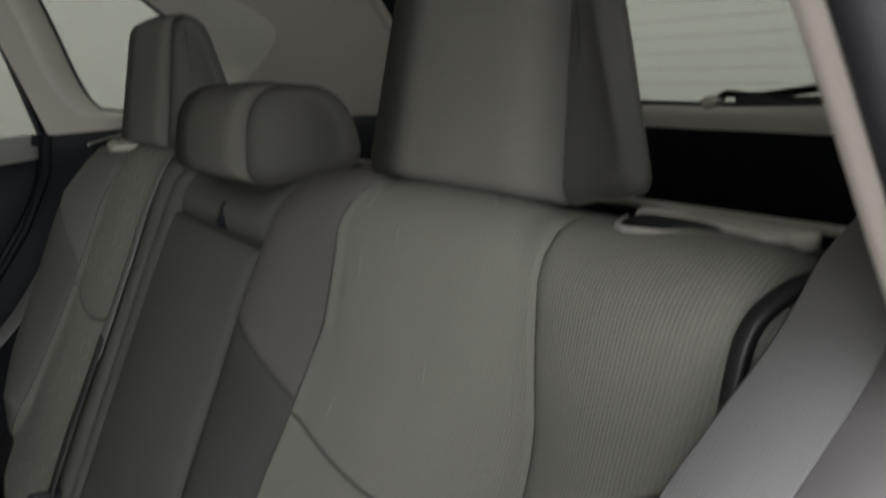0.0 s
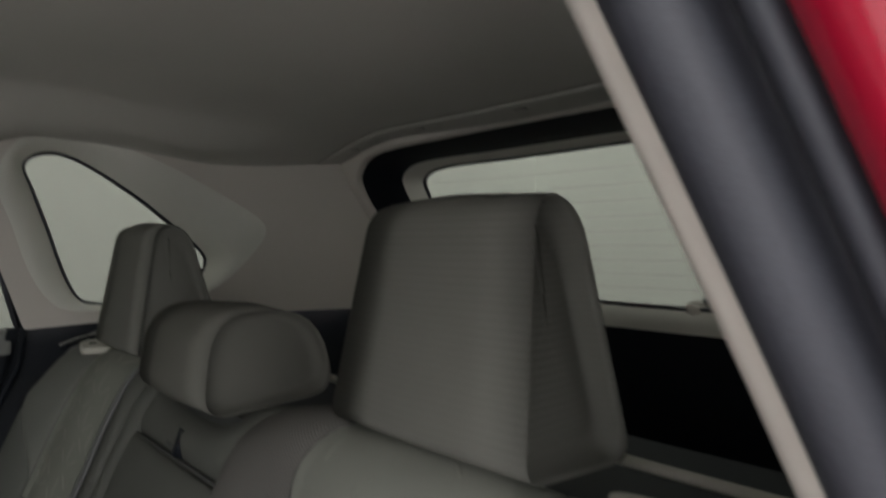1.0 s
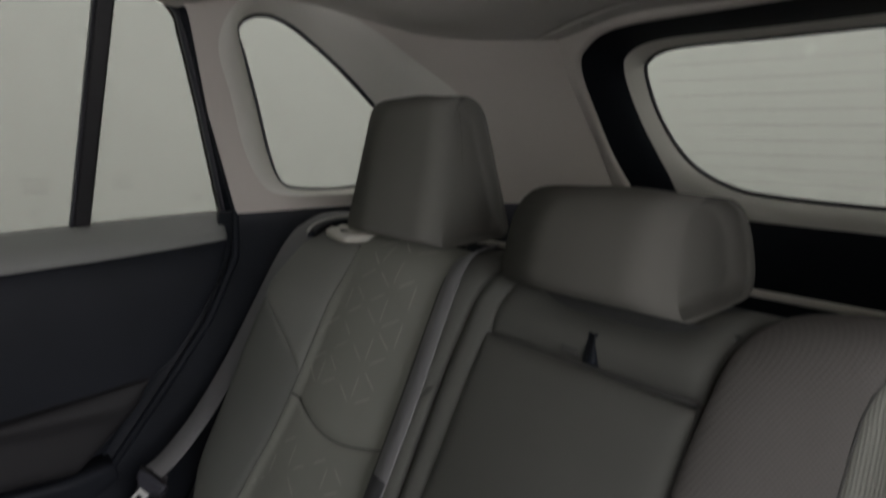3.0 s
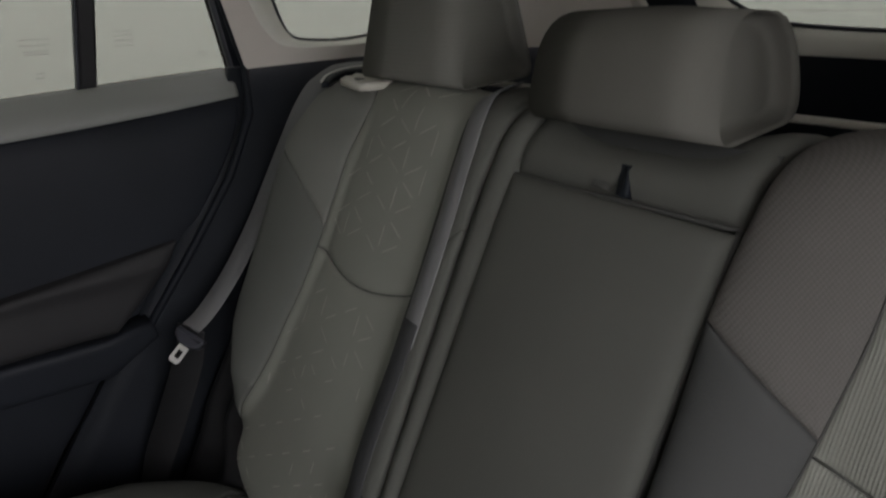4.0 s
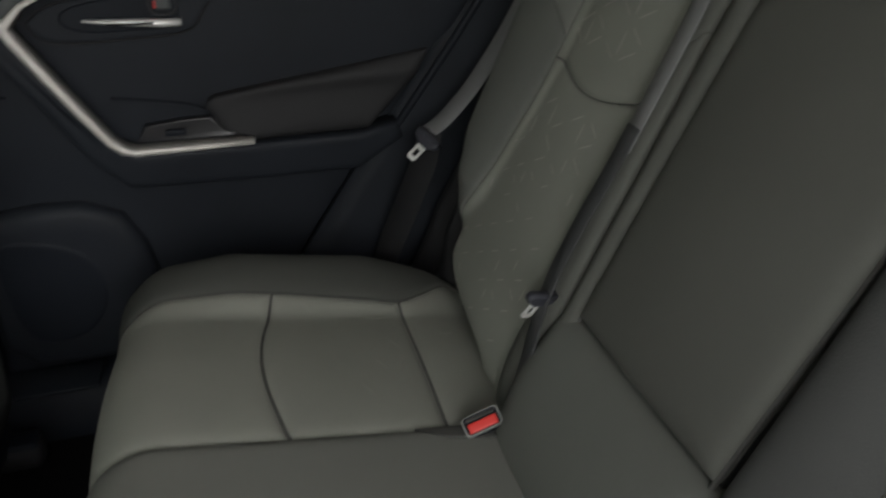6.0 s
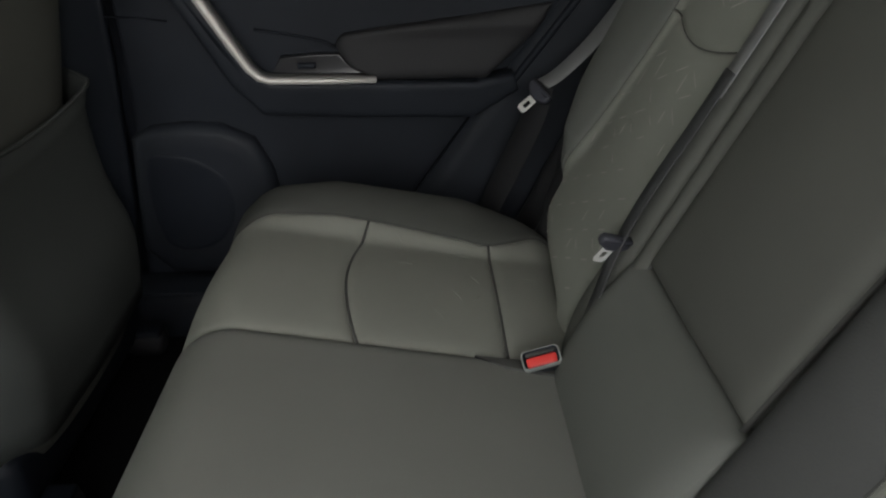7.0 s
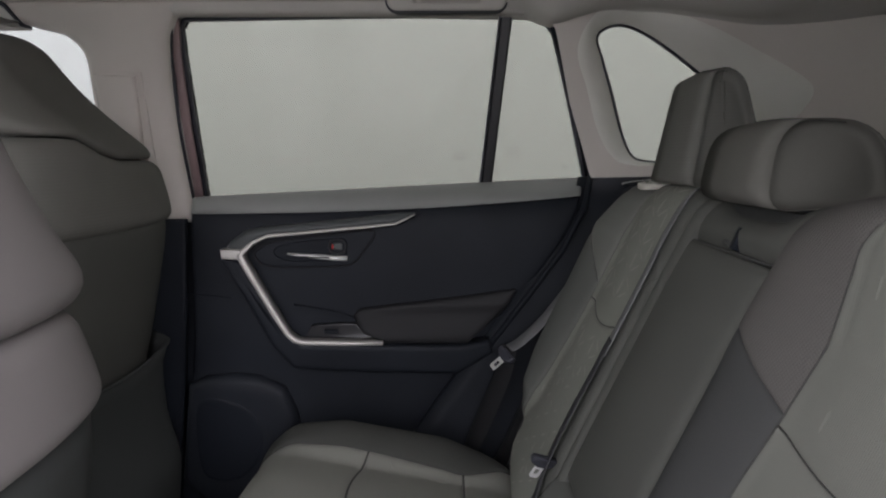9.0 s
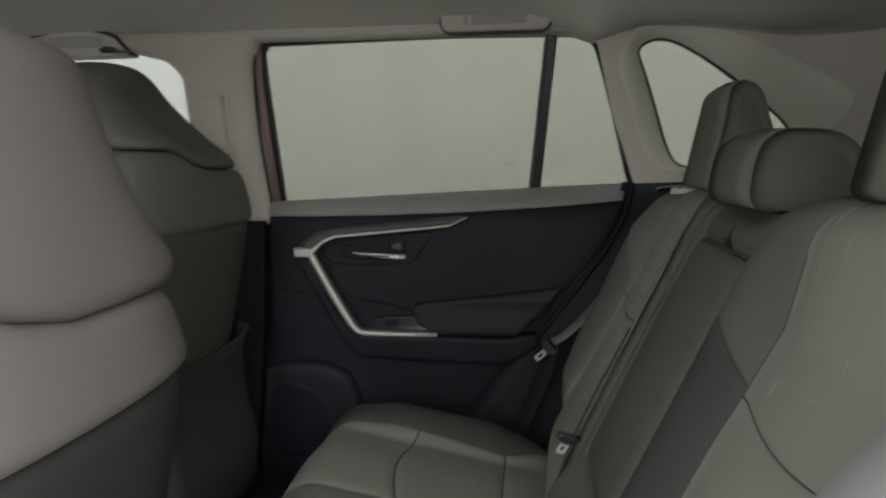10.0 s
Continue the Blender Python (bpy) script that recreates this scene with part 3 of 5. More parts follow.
# wiper outside the rear window
wiper = thing("rear_wiper", "black rear wiper resting along the bottom of the back window", "wiper", (0.03, 0.955, 1.262))
sweep("arm", [(x, rear_y(x, z, 0.02), z) for x, z in ((0.03, 1.262), (0.07, 1.278), (0.12, 1.273), (0.22, 1.286), (0.36, 1.302))], round_rect(0.014, 0.010, 0.003, 2), TRIM_DARK, wiper, up=(0, 1, 0))
sweep("blade", [(x, rear_y(x, z, 0.012), z) for x, z in ((0.09, 1.268), (0.2, 1.270), (0.32, 1.274), (0.40, 1.280))], round_rect(0.010, 0.014, 0.003, 2), RUBBER, wiper, up=(0, 1, 0))
bm = bmesh.new()
bmesh.ops.create_uvsphere(bm, u_segments=16, v_segments=10, radius=0.028)
bmesh.ops.scale(bm, vec=(1, 0.6, 0.8), verts=bm.verts)
bmesh.ops.translate(bm, vec=(0.040, 0.945, 1.254), verts=bm.verts)
part("pivot_cover", bm, TRIM, wiper, "pale rounded pivot cover")

# cargo floor, cabin floor
tagged(block("floor", (1.5, 2.7, 0.05), (0, -0.85, 0.395), CARPET, None, bevel=0.005), "black carpeted cabin floor", "floor", kind="structure")
tagged(block("floor_cargo", (1.3, 0.9, 0.05), (0, 0.62, 0.70), CARPET, None, bevel=0.005), "black carpeted cargo floor", "floor", kind="structure")
tunnel = [[(x, y, 0.42 + 0.10 * math.exp(-(x / 0.13) ** 4)) for x in [-0.3 + 0.6 * i / 20 for i in range(21)]] for y in (-1.9, -1.2, -0.7, -0.5)]
tagged(sheet("floor_tunnel", tunnel, CARPET, None), "carpeted hump along the middle of the floor", "floor", kind="structure")
for flip, tag in ((-1, "right"), (1, "left")):
    rows = []
    for y in [-1.9 + 1.55 * i / 12 for i in range(13)]:
        rows.append([(flip * x, y, z) for x, z in ((0.60, 0.421), (0.635, 0.43), (0.65, 0.47), (0.67, 0.492), (0.74, 0.492), (0.78, 0.46), (0.80, 0.30))])
    tagged(sheet("sill_" + tag, rows, TRIM_DARK if flip < 0 else RED_PAINT, None), "door sill with scuffed plastic plate", "sill", kind="structure")
block("scuff_plate", (0.07, 0.40, 0.006), (-0.665, -0.98, 0.497), DOOR_DARK, bpy.data.objects["sill_right"], bevel=0.002)

# plain outer skins that close the car
skin = lambda y, z: -0.80 - 0.06 * math.sin(max(0.0, min(1.0, (z - 0.3) / 0.95)) * math.pi) + 0.05 * max(0.0, abs(y + 0.6) - 1.2) ** 2
rows = [[(skin(y, z), y, z) for y in [-2.3 + 3.2 * i / 24 for i in range(25)]] for z in [0.28 + 0.90 * j / 10 for j in range(11)]]
tagged(sheet("body_side_right", rows, RED_PAINT, None, thick=0.01, away=(-1, 0, 0)), "red painted outer side of the car", "car body", kind="structure")
rows = [[(x, 1.06 - 0.12 * x * x - 0.04 * (z - 0.7), z) for x in [-0.80 + 1.6 * i / 16 for i in range(17)]] for z in (0.35, 0.55, 0.75, 0.95, 1.15, 1.21)]
tagged(sheet("body_rear", rows, RED_PAINT, None, thick=0.01, away=(0, 1, 0)), "red painted outer tailgate panel", "car body", kind="structure")
rows = [[(x, -2.25 + 0.62 * s - 0.10 * x * x * (1 - s), 1.17 + 0.42 * s) for x in [-0.66 + 1.32 * i / 12 for i in range(13)]] for s in (0, 0.25, 0.5, 0.75, 1.0)]
tagged(sheet("window_screen", rows, GLASS_CLEAR, None, thick=0.004, away=(0, -1, 0.5)), "clear curved windscreen", "window", kind="structure")

# ---------- far door ----------
door = tagged(new("door_rear"), "closed rear door with black padded lining and silver trim", "car door", kind="structure")
door_front = interp([(0.42, -0.955), (0.657, -0.915), (0.92, -0.878), (1.18, -0.872), (1.25, -0.872)])
door_back = interp([(0.42, -0.53), (0.55, -0.47), (0.691, -0.385), (0.757, -0.332), (0.939, -0.20), (1.092, -0.090), (1.16, -0.052), (1.205, -0.036), (1.25, -0.022)])
door_x = interp([(0.42, -0.725), (0.62, -0.715), (0.80, -0.70), (0.90, -0.685), (1.02, -0.676), (1.12, -0.674), (1.17, -0.680), (1.21, -0.70), (1.235, -0.742)])


def on_door(y, z, h):
    return (door_x(z) + h, y, z)


pad_low = lambda s: 1.168 + 0.004 * s + 0.033 * s ** 2.5
pad_top = lambda s: 1.190 + 0.040 * s + 0.012
patch("lining", on_door, door_front, door_back, lambda s: 0.44, pad_low, DOOR_DARK, door, "black soft plastic door lining", nu=40, nv=40, soft=0.01, groove=0.004)
patch("belt_pad", on_door, door_front, door_back, pad_low, pad_top, DOOR_PAD, door, "grey padded top of the door under the window", nu=40, nv=12, soft=0.006, groove=0.006, height=lambda y, z: 0.006)
plate("armrest", [(-0.797, 1.076), (-0.757, 1.072), (-0.70, 0.97), (-0.664, 0.912), (-0.633, 0.890), (-0.46, 0.888), (-0.30, 0.886), (-0.235, 0.90), (-0.225, 0.87), (-0.30, 0.822), (-0.48, 0.826), (-0.654, 0.834), (-0.70, 0.890), (-0.75, 0.99)], on_door, 0.045, DOOR_DARK, door, "moulded armrest body", edge=0.007)
strip = [(-0.391, 1.1685), (-0.432, 1.150), (-0.50, 1.143), (-0.60, 1.134), (-0.700, 1.125), (-0.730, 1.112), (-0.752, 1.092), (-0.757, 1.084), (-0.750, 1.070), (-0.72, 1.015), (-0.69, 0.960), (-0.664, 0.915), (-0.650, 0.901), (-0.633, 0.8955), (-0.55, 0.894), (-0.461, 0.894)]
wid = [0.0018, 0.0026, 0.0028, 0.0030, 0.0034, 0.0042, 0.0058, 0.0070, 0.0070, 0.0066, 0.0062, 0.0058, 0.0056, 0.0052, 0.0048, 0.0042]
rings = []
for i, (y, z) in enumerate(strip):
    a, b = strip[max(i - 1, 0)], strip[min(i + 1, len(strip) - 1)]
    t = Vector((b[0] - a[0], b[1] - a[1])).normalized()
    nx, w, h = Vector((-t.y, t.x)), wid[i], 0.049 if i > 8 else 0.032 + 0.002 * i
    rings.append([on_door(y + nx.x * q * w, z + nx.y * q * w, h + e) for q, e in ((-1, -0.03), (-1, 0.0), (-0.7, 0.003), (0.7, 0.003), (1, 0.0), (1, -0.03))])
loft("silver_strip", rings, SATIN, door, "satin silver trim strip")
plate("silver_tab", [(-0.797, 1.098), (-0.795, 1.077), (-0.757, 1.076), (-0.748, 1.088), (-0.757, 1.097)], on_door, 0.048, SATIN, door, "satin silver end tab", edge=0.003)
band_top = [(-0.390, 1.1715), (-0.425, 1.1712), (-0.50, 1.163), (-0.60, 1.153), (-0.700, 1.1435), (-0.750, 1.136), (-0.781, 1.113), (-0.795, 1.096)]
rings = []
for (y0, z0), (y1, z1) in zip(strip[:8], band_top):
    rings.append([on_door(y0 + (y1 - y0) * q, z0 + (z1 - z0) * q, h) for q, h in ((0.0, 0.004), (0.0, 0.026), (0.15, 0.030), (0.5, 0.031), (0.85, 0.028), (1.0, 0.020), (1.0, 0.0))])
loft("grip_band", rings, GRIP, door, "dark grey grip band over the door handle")
cup = [(-0.735, 1.078), (-0.708, 1.056), (-0.60, 1.055), (-0.532, 1.060), (-0.507, 1.082), (-0.480, 1.132), (-0.571, 1.124), (-0.690, 1.110), (-0.730, 1.092)]
plate("handle_cup", smooth2(cup, 3), on_door, 0.006, DOOR_DARK, door, "moulded dish round the handle", edge=0.003)
sweep("cup_rim", [on_door(y, z, 0.006) for y, z in smooth2(cup, 4)], circle(0.0016, 6), DOOR_REST, door, "soft rim of the handle dish", up=(1, 0, 0), closed=True)
plate("handle_recess", smooth2([(-0.694, 1.082), (-0.662, 1.067), (-0.600, 1.066), (-0.545, 1.067), (-0.538, 1.090), (-0.540, 1.113), (-0.571, 1.117), (-0.677, 1.103)], 3), on_door, 0.0085, TRIM_DARK, door, "black recess behind the handle", edge=0.002)
sweep("armrest_crease", [on_door(y, z, 0.004) for y, z in ((-0.905, 0.996), (-0.84, 0.992), (-0.792, 0.986))], circle(0.0016, 6), TRIM_DARK, door, "joint in the door lining", up=(1, 0, 0))
sweep("panel_crease", [on_door(q.x, q.y, 0.006) for q in spline([(-0.656, 0.971, 0), (-0.601, 0.962, 0), (-0.547, 0.950, 0), (-0.516, 0.934, 0)], 4)], circle(0.0022, 6), TRIM_DARK, door, "moulded crease beside the elbow rest", up=(1, 0, 0))
sweep("lock_cup", [on_door(y, z, 0.012) for y, z in smooth2([(-0.572, 1.088), (-0.543, 1.088), (-0.542, 1.111), (-0.571, 1.112)], 4)], circle(0.0018, 6), GLOSS_BLACK, door, "square black lock surround", up=(1, 0, 0), closed=True)
plate("lock_button", [(-0.566, 1.092), (-0.547, 1.092), (-0.547, 1.107), (-0.566, 1.108)], on_door, 0.012, GRIP, door, "grey lock button", edge=0.002)
plate("lock_marker", [(-0.569, 1.095), (-0.566, 1.095), (-0.566, 1.105), (-0.569, 1.105)], on_door, 0.0150, RED_PLASTIC, door, "small red lock marker", edge=0.0006)
loft("handle", [[on_door(y, z + dz, h + dh) for dz, dh in ((-t, -0.006), (-t, 0.004), (0, 0.008), (t, 0.004), (t, -0.006))] for y, z, h, t in ((-0.664, 1.085, 0.012, 0.0015), (-0.650, 1.084, 0.018, 0.0022), (-0.615, 1.081, 0.022, 0.0040), (-0.585, 1.079, 0.024, 0.0050), (-0.56, 1.0765, 0.024, 0.0052), (-0.536, 1.0755, 0.020, 0.0048))], STEEL, door, "polished chrome door handle")
sweep("handle_groove", [on_door(y, z, h) for y, z, h in ((-0.632, 1.080, 0.027), (-0.60, 1.079, 0.0305), (-0.572, 1.0785, 0.0322))], circle(0.0016, 6), GLOSS_BLACK, door, "dark groove in the handle", up=(1, 0, 0))
plate("switch_panel", [(-0.634, 0.898), (-0.618, 0.927), (-0.560, 0.931), (-0.522, 0.931), (-0.506, 0.913), (-0.468, 0.898)], on_door, 0.016, GLOSS_BLACK, door, "gloss black switch panel", edge=0.002)
block("window_switch", (0.008, 0.030, 0.010), (-0.662, -0.575, 0.914), TRIM_DARK, door, bevel=0.003)
patch("elbow_pad", on_door, interp([(0.885, -0.452), (0.893, -0.465), (0.912, -0.505), (0.933, -0.518), (0.949, -0.524), (0.962, -0.512), (0.985, -0.45), (1.01, -0.40)]), interp([(0.885, -0.285), (0.965, -0.20), (1.01, -0.172)]), const(0.8895), lambda s: 0.962 + 0.044 * s ** 0.8, DOOR_REST, door, "padded elbow rest on the door", nu=30, nv=24, soft=0.006, groove=0.006,
      height=lambda y, z: 0.020 + 0.014 * max(0.0, min(1.0, (0.985 - z) / 0.09)) ** 1.2 + 0.004 * math.exp(-((z - 0.975) / 0.014) ** 2))
plate("pocket", [(-0.90, 0.785), (-0.86, 0.806), (-0.80, 0.812), (-0.74, 0.808), (-0.685, 0.780), (-0.66, 0.72), (-0.64, 0.56), (-0.70, 0.50), (-0.88, 0.50), (-0.93, 0.56)], on_door, 0.026, DOOR_DARK, door, "moulded door pocket and speaker bulge", edge=0.020)
plate("speaker_grille", smooth2([(-0.88, 0.745), (-0.80, 0.752), (-0.74, 0.705), (-0.74, 0.62), (-0.80, 0.56), (-0.88, 0.58)], 4), on_door, 0.028, TRIM_DARK, door, "round speaker grille", edge=0.006)

# far window: two panes, division post, rubber and painted frame
win = tagged(new("window_rear_door"), "dark tinted rear door window with a black division post", "window", kind="structure")
wf = [(-0.868, 1.172), (-0.873, 1.35), (-0.877, 1.50), (-0.876, 1.556), (-0.865, 1.571), (-0.544, 1.576), (-0.30, 1.578), (-0.16, 1.577), (-0.122, 1.567), (-0.103, 1.545), (-0.080, 1.47), (-0.060, 1.402), (-0.035, 1.31), (-0.012, 1.225)]


def on_side(y, z, off=0.0):
    return (side_x(z, off), y, z)


left_pane = wf[:7] + [(-0.206, 1.578), (-0.244, 1.215)]
right_pane = [(-0.244, 1.215), (-0.206, 1.578)] + wf[7:]
for poly in (left_pane, right_pane):
    n = len(poly)
    from_arrays("pane", [on_side(a, b) for a, b in poly] + [on_side(a, b, -0.004) for a, b in poly], [tuple(range(n)), tuple(range(2 * n - 1, n - 1, -1))] + [(i, (i + 1) % n, n + (i + 1) % n, n + i) for i in range(n)], GLASS_DARK, win, smooth=False)
sweep("division_post", [on_side(-0.199, 1.59, 0.010), on_side(-0.218, 1.40, 0.010), on_side(-0.238, 1.20, 0.010)], round_rect(0.024, 0.016, 0.004, 2), GLOSS_BLACK, win, up=(1, 0, 0.0), smooth=False)
sweep("post_strip", [on_side(-0.2135, 1.59, 0.013), on_side(-0.2325, 1.40, 0.013), on_side(-0.2525, 1.20, 0.013)], round_rect(0.004, 0.014, 0.001, 2), RUBBER, win, up=(1, 0, 0.0), smooth=False)
sweep("rubber_edge", [on_side(a, b, 0.006) for a, b in wf], [(-0.0028, -0.006), (0.0028, -0.006), (0.0028, 0.006), (-0.0028, 0.006)], RUBBER, win, up=(1, 0, 0))
sweep("painted_frame", [on_side(-0.880, 1.16, 0.016), on_side(-0.888, 1.35, 0.016), on_side(-0.889, 1.50, 0.016), on_side(-0.884, 1.572, 0.016)], round_rect(0.019, 0.010, 0.003, 2), RED_FRAME, win, "red painted window frame", up=(1, 0, 0))
sweep("frame_seal", [on_side(-0.891, 1.16, 0.030), on_side(-0.901, 1.35, 0.030), on_side(-0.897, 1.50, 0.030), on_side(-0.886, 1.575, 0.030)], circle(0.0048, 8), RUBBER, win, up=(1, 0, 0))
wc = (-0.46, 1.39)
ring_a = [on_side(y, z, -0.008) for y, z in wf]
ring_b = [on_side(wc[0] + (y - wc[0]) * 1.13, wc[1] + (z - wc[1]) * 1.22, -0.008) for y, z in wf]
sheet("outer_frame", [ring_a, ring_b], TRIM_DARK, win, "black outer window frame", thick=0.012, away=(-1, 0, 0))
# body seal down the rear edge of the far door opening
sweep("door_seal", [(door_x(z) + 0.012 if z < 1.2 else side_x(z, 0.04), door_back(z) + 0.012 if z < 1.22 else y, z) for y, z in [(0, 0.46 + 0.09 * i) for i in range(9)] + [(-0.008, 1.25), (-0.035, 1.33), (-0.058, 1.40), (-0.085, 1.49), (-0.108, 1.55)]], circle(0.0065, 10), TRIM_DARK, door, "black rubber door seal", up=(1, 0, 0))
for ys, zs in (((-0.312, -0.272), (1.302, 1.294)), ((-0.308, -0.276), (1.286, 1.282)), ((-0.298, -0.286), (1.256, 1.250)), ((-0.190, -0.162), (1.308, 1.301, 1.294, 1.287)), ((-0.068, -0.052), (1.270, 1.265))):
    for z in zs:
        from_arrays("glass_mark", [on_side(a, b2, 0.0015) for a, b2 in ((ys[0], z), (ys[1], z), (ys[1], z + 0.0022), (ys[0], z + 0.0022))], [(0, 1, 2, 3)], GLASS_MARK, win, "faint printed glass mark", smooth=False)

# B pillar of the far side
b_front = interp([(1.145, -1.045), (1.25, -1.058), (1.41, -1.065), (1.489, -1.064), (1.516, -1.076), (1.539, -1.104), (1.549, -1.135), (1.56, -1.20), (1.60, -1.28)])
b_back = interp([(1.145, -0.889), (1.35, -0.901), (1.526, -0.893), (1.57, -0.876), (1.60, -0.862)])
bp = patch("pillar_b_right", lambda y, z, h: (side_x(z, 0.062) + h, y, z), b_front, b_back, const(1.145), const(1.60), TRIM, None, nu=16, nv=24, soft=0.008, groove=0.014)
tagged(bp, "beige centre pillar trim", "pillar trim", kind="structure")
plate("belt_slide", [(-1.047, 1.456), (-0.962, 1.454), (-0.968, 1.285), (-1.043, 1.285)], lambda y, z, h: (side_x(z, 0.062) + h, y, z), 0.014, TRIM, bp, "belt height slider cover", edge=0.006)
plate("slide_slot", [(-1.050, 1.466), (-0.950, 1.462), (-0.948, 1.20), (-0.968, 1.20), (-0.972, 1.448), (-1.036, 1.450)], lambda y, z, h: (side_x(z, 0.062) + h, y, z), 0.004, TRIM, bp, "raised border of the belt slider", edge=0.001)
# darker beige cord that draws the shadow line round the cover
sweep("slide_joint", [(side_x(z, 0.064), y, z) for y, z in ((-1.049, 1.285), (-1.050, 1.37), (-1.049, 1.457), (-1.005, 1.459), (-0.961, 1.456), (-0.964, 1.37), (-0.967, 1.285))], circle(0.0014, 6), SLOT, bp, "shadowed joint round the slider", up=(1, 0, 0))
plate("slide_knob", [(-1.03, 1.335), (-0.985, 1.335), (-0.985, 1.30), (-1.03, 1.30)], lambda y, z, h: (side_x(z, 0.074) + h, y, z), 0.010, DOOR_PAD, bp, edge=0.004)
tagged(plate("pillar_b_lower", [(-0.880, 1.158), (-0.892, 0.92), (-0.925, 0.66), (-0.965, 0.42), (-1.18, 0.42), (-1.16, 0.70), (-1.14, 0.95), (-1.13, 1.158)], lambda y, z, h: (door_x(min(z, 1.15)) + h, y, z), 0.012, TRIM_DARK, None, edge=0.005), "black lower centre pillar trim", "pillar trim", kind="structure")
tagged(block("jamb_b_right", (0.02, 0.55, 0.82), (-0.785, -1.02, 0.76), TRIM_DARK, None, bevel=0.003), "black door jamb behind the pillar trim", "door jamb", kind="structure")
tagged(block("jamb_c_right", (0.012, 0.80, 0.78), (-0.782, -0.36, 0.78), TRIM_DARK, None, bevel=0.003), "black door jamb behind the rear seat", "door jamb", kind="structure")
# front window and front door of the far side, windscreen and bulkhead
wfr = [(-1.06, 1.15), (-1.06, 1.43), (-1.10, 1.60), (-1.2, 1.61), (-1.6, 1.58), (-2.05, 1.35), (-2.2, 1.15)]
w2 = tagged(new("window_front_door"), "clear front door window", "window", kind="structure")
n = len(wfr)
for flip in (1, -1):
    from_arrays("pane", [(flip * side_x(b), a, b) for a, b in wfr] + [(flip * side_x(b, -0.004), a, b) for a, b in wfr], [tuple(range(n)), tuple(range(2 * n - 1, n - 1, -1))] + [(i, (i + 1) % n, n + (i + 1) % n, n + i) for i in range(n)], GLASS_FRONT, w2, smooth=False)
for flip, tag in ((1, "right"), (-1, "left")):
    rows = [[(flip * (-0.71), y, z) for y in (-2.25, -1.7, -1.12)] for z in (0.4, 0.8, 1.16)]
    tagged(sheet("door_front_" + tag, rows, DOOR_DARK, None, thick=0.05, away=(-flip, 0, 0)), "black lining of the closed front door", "car door", kind="structure")
tagged(block("wall_front", (1.5, 0.1, 0.8), (0, -2.25, 0.78), TRIM_DARK, None, bevel=0.02), "black bulkhead under the windscreen", "bulkhead", kind="structure")

# ---------- near door opening ----------
lip = spline([(0.567, -0.151, 1.590), (0.585, -0.122, 1.53), (0.607, -0.090, 1.451), (0.634, -0.050, 1.35), (0.658, -0.011, 1.25), (0.663, -0.002, 1.232)], 5)
tagged(sheet("pillar_c_left", [[(p.x + a, p.y + b, p.z) for p in lip] for a, b in ((-0.03, 0.10), (-0.012, 0.03), (-0.002, 0.006), (0.004, 0.0), (0.012, 0.001), (0.016, 0.006))], TRIM, None), "beige edge of the rear pillar trim at the open door", "pillar trim", kind="structure")
low = [(0.668, 0.004, 1.20), (0.672, -0.03, 1.12), (0.672, -0.09, 1.04), (0.672, -0.19, 0.90), (0.672, -0.33, 0.72), (0.672, -0.46, 0.52)]
edge_line = [Vector(p) for p in lip] + spline(low, 4)
prof = [(0.014, 0.010), (0.016, -0.002), (0.024, -0.012), (0.036, -0.015), (0.047, -0.010), (0.053, 0.004), (0.056, 0.010), (0.060, 0.000), (0.066, -0.005), (0.072, -0.003), (0.076, 0.008)]
tagged(sheet("door_seal_left", [[(p.x + a * 0.62, p.y + b, p.z + 0.2 * a) for p in edge_line] for a, b in prof], RUBBER, None), "thick black rubber seal round the open door", "door seal", kind="structure")
red = [(0.074, 0.010), (0.078, -0.004), (0.095, -0.008), (0.12, 0.0), (0.135, 0.006), (0.14, 0.0), (0.155, -0.004), (0.18, 0.02), (0.20, 0.10), (0.21, 0.3)]
tagged(sheet("body_side_left", [[(p.x + a * 0.62, p.y + b, p.z + 0.2 * a) for p in edge_line] for a, b in red], RED_PAINT, None), "glossy red painted door jamb and rear wing", "car body", kind="structure")

# ---------- rear bench ----------
RECLINE = Vector((0, 0.419, 0.908))
OUT = Vector((0, -0.908, 0.419))


def on_back(u, v, h):
    """The reclined front of the rear seat backs: u across, v up the back from the top of the armrest, h out of it."""
    v0, R = 0.025, 0.062
    if v > v0:
        a = min(1.45, (v - v0) / R)
        q = Vector((0, 0, 1.18)) + RECLINE * (v0 + (R + h) * math.sin(a)) + OUT * ((R + h) * math.cos(a) - R)
    else:
        q = Vector((0, 0, 1.18)) + RECLINE * v + OUT * h
    return (u, q.y, q.z)


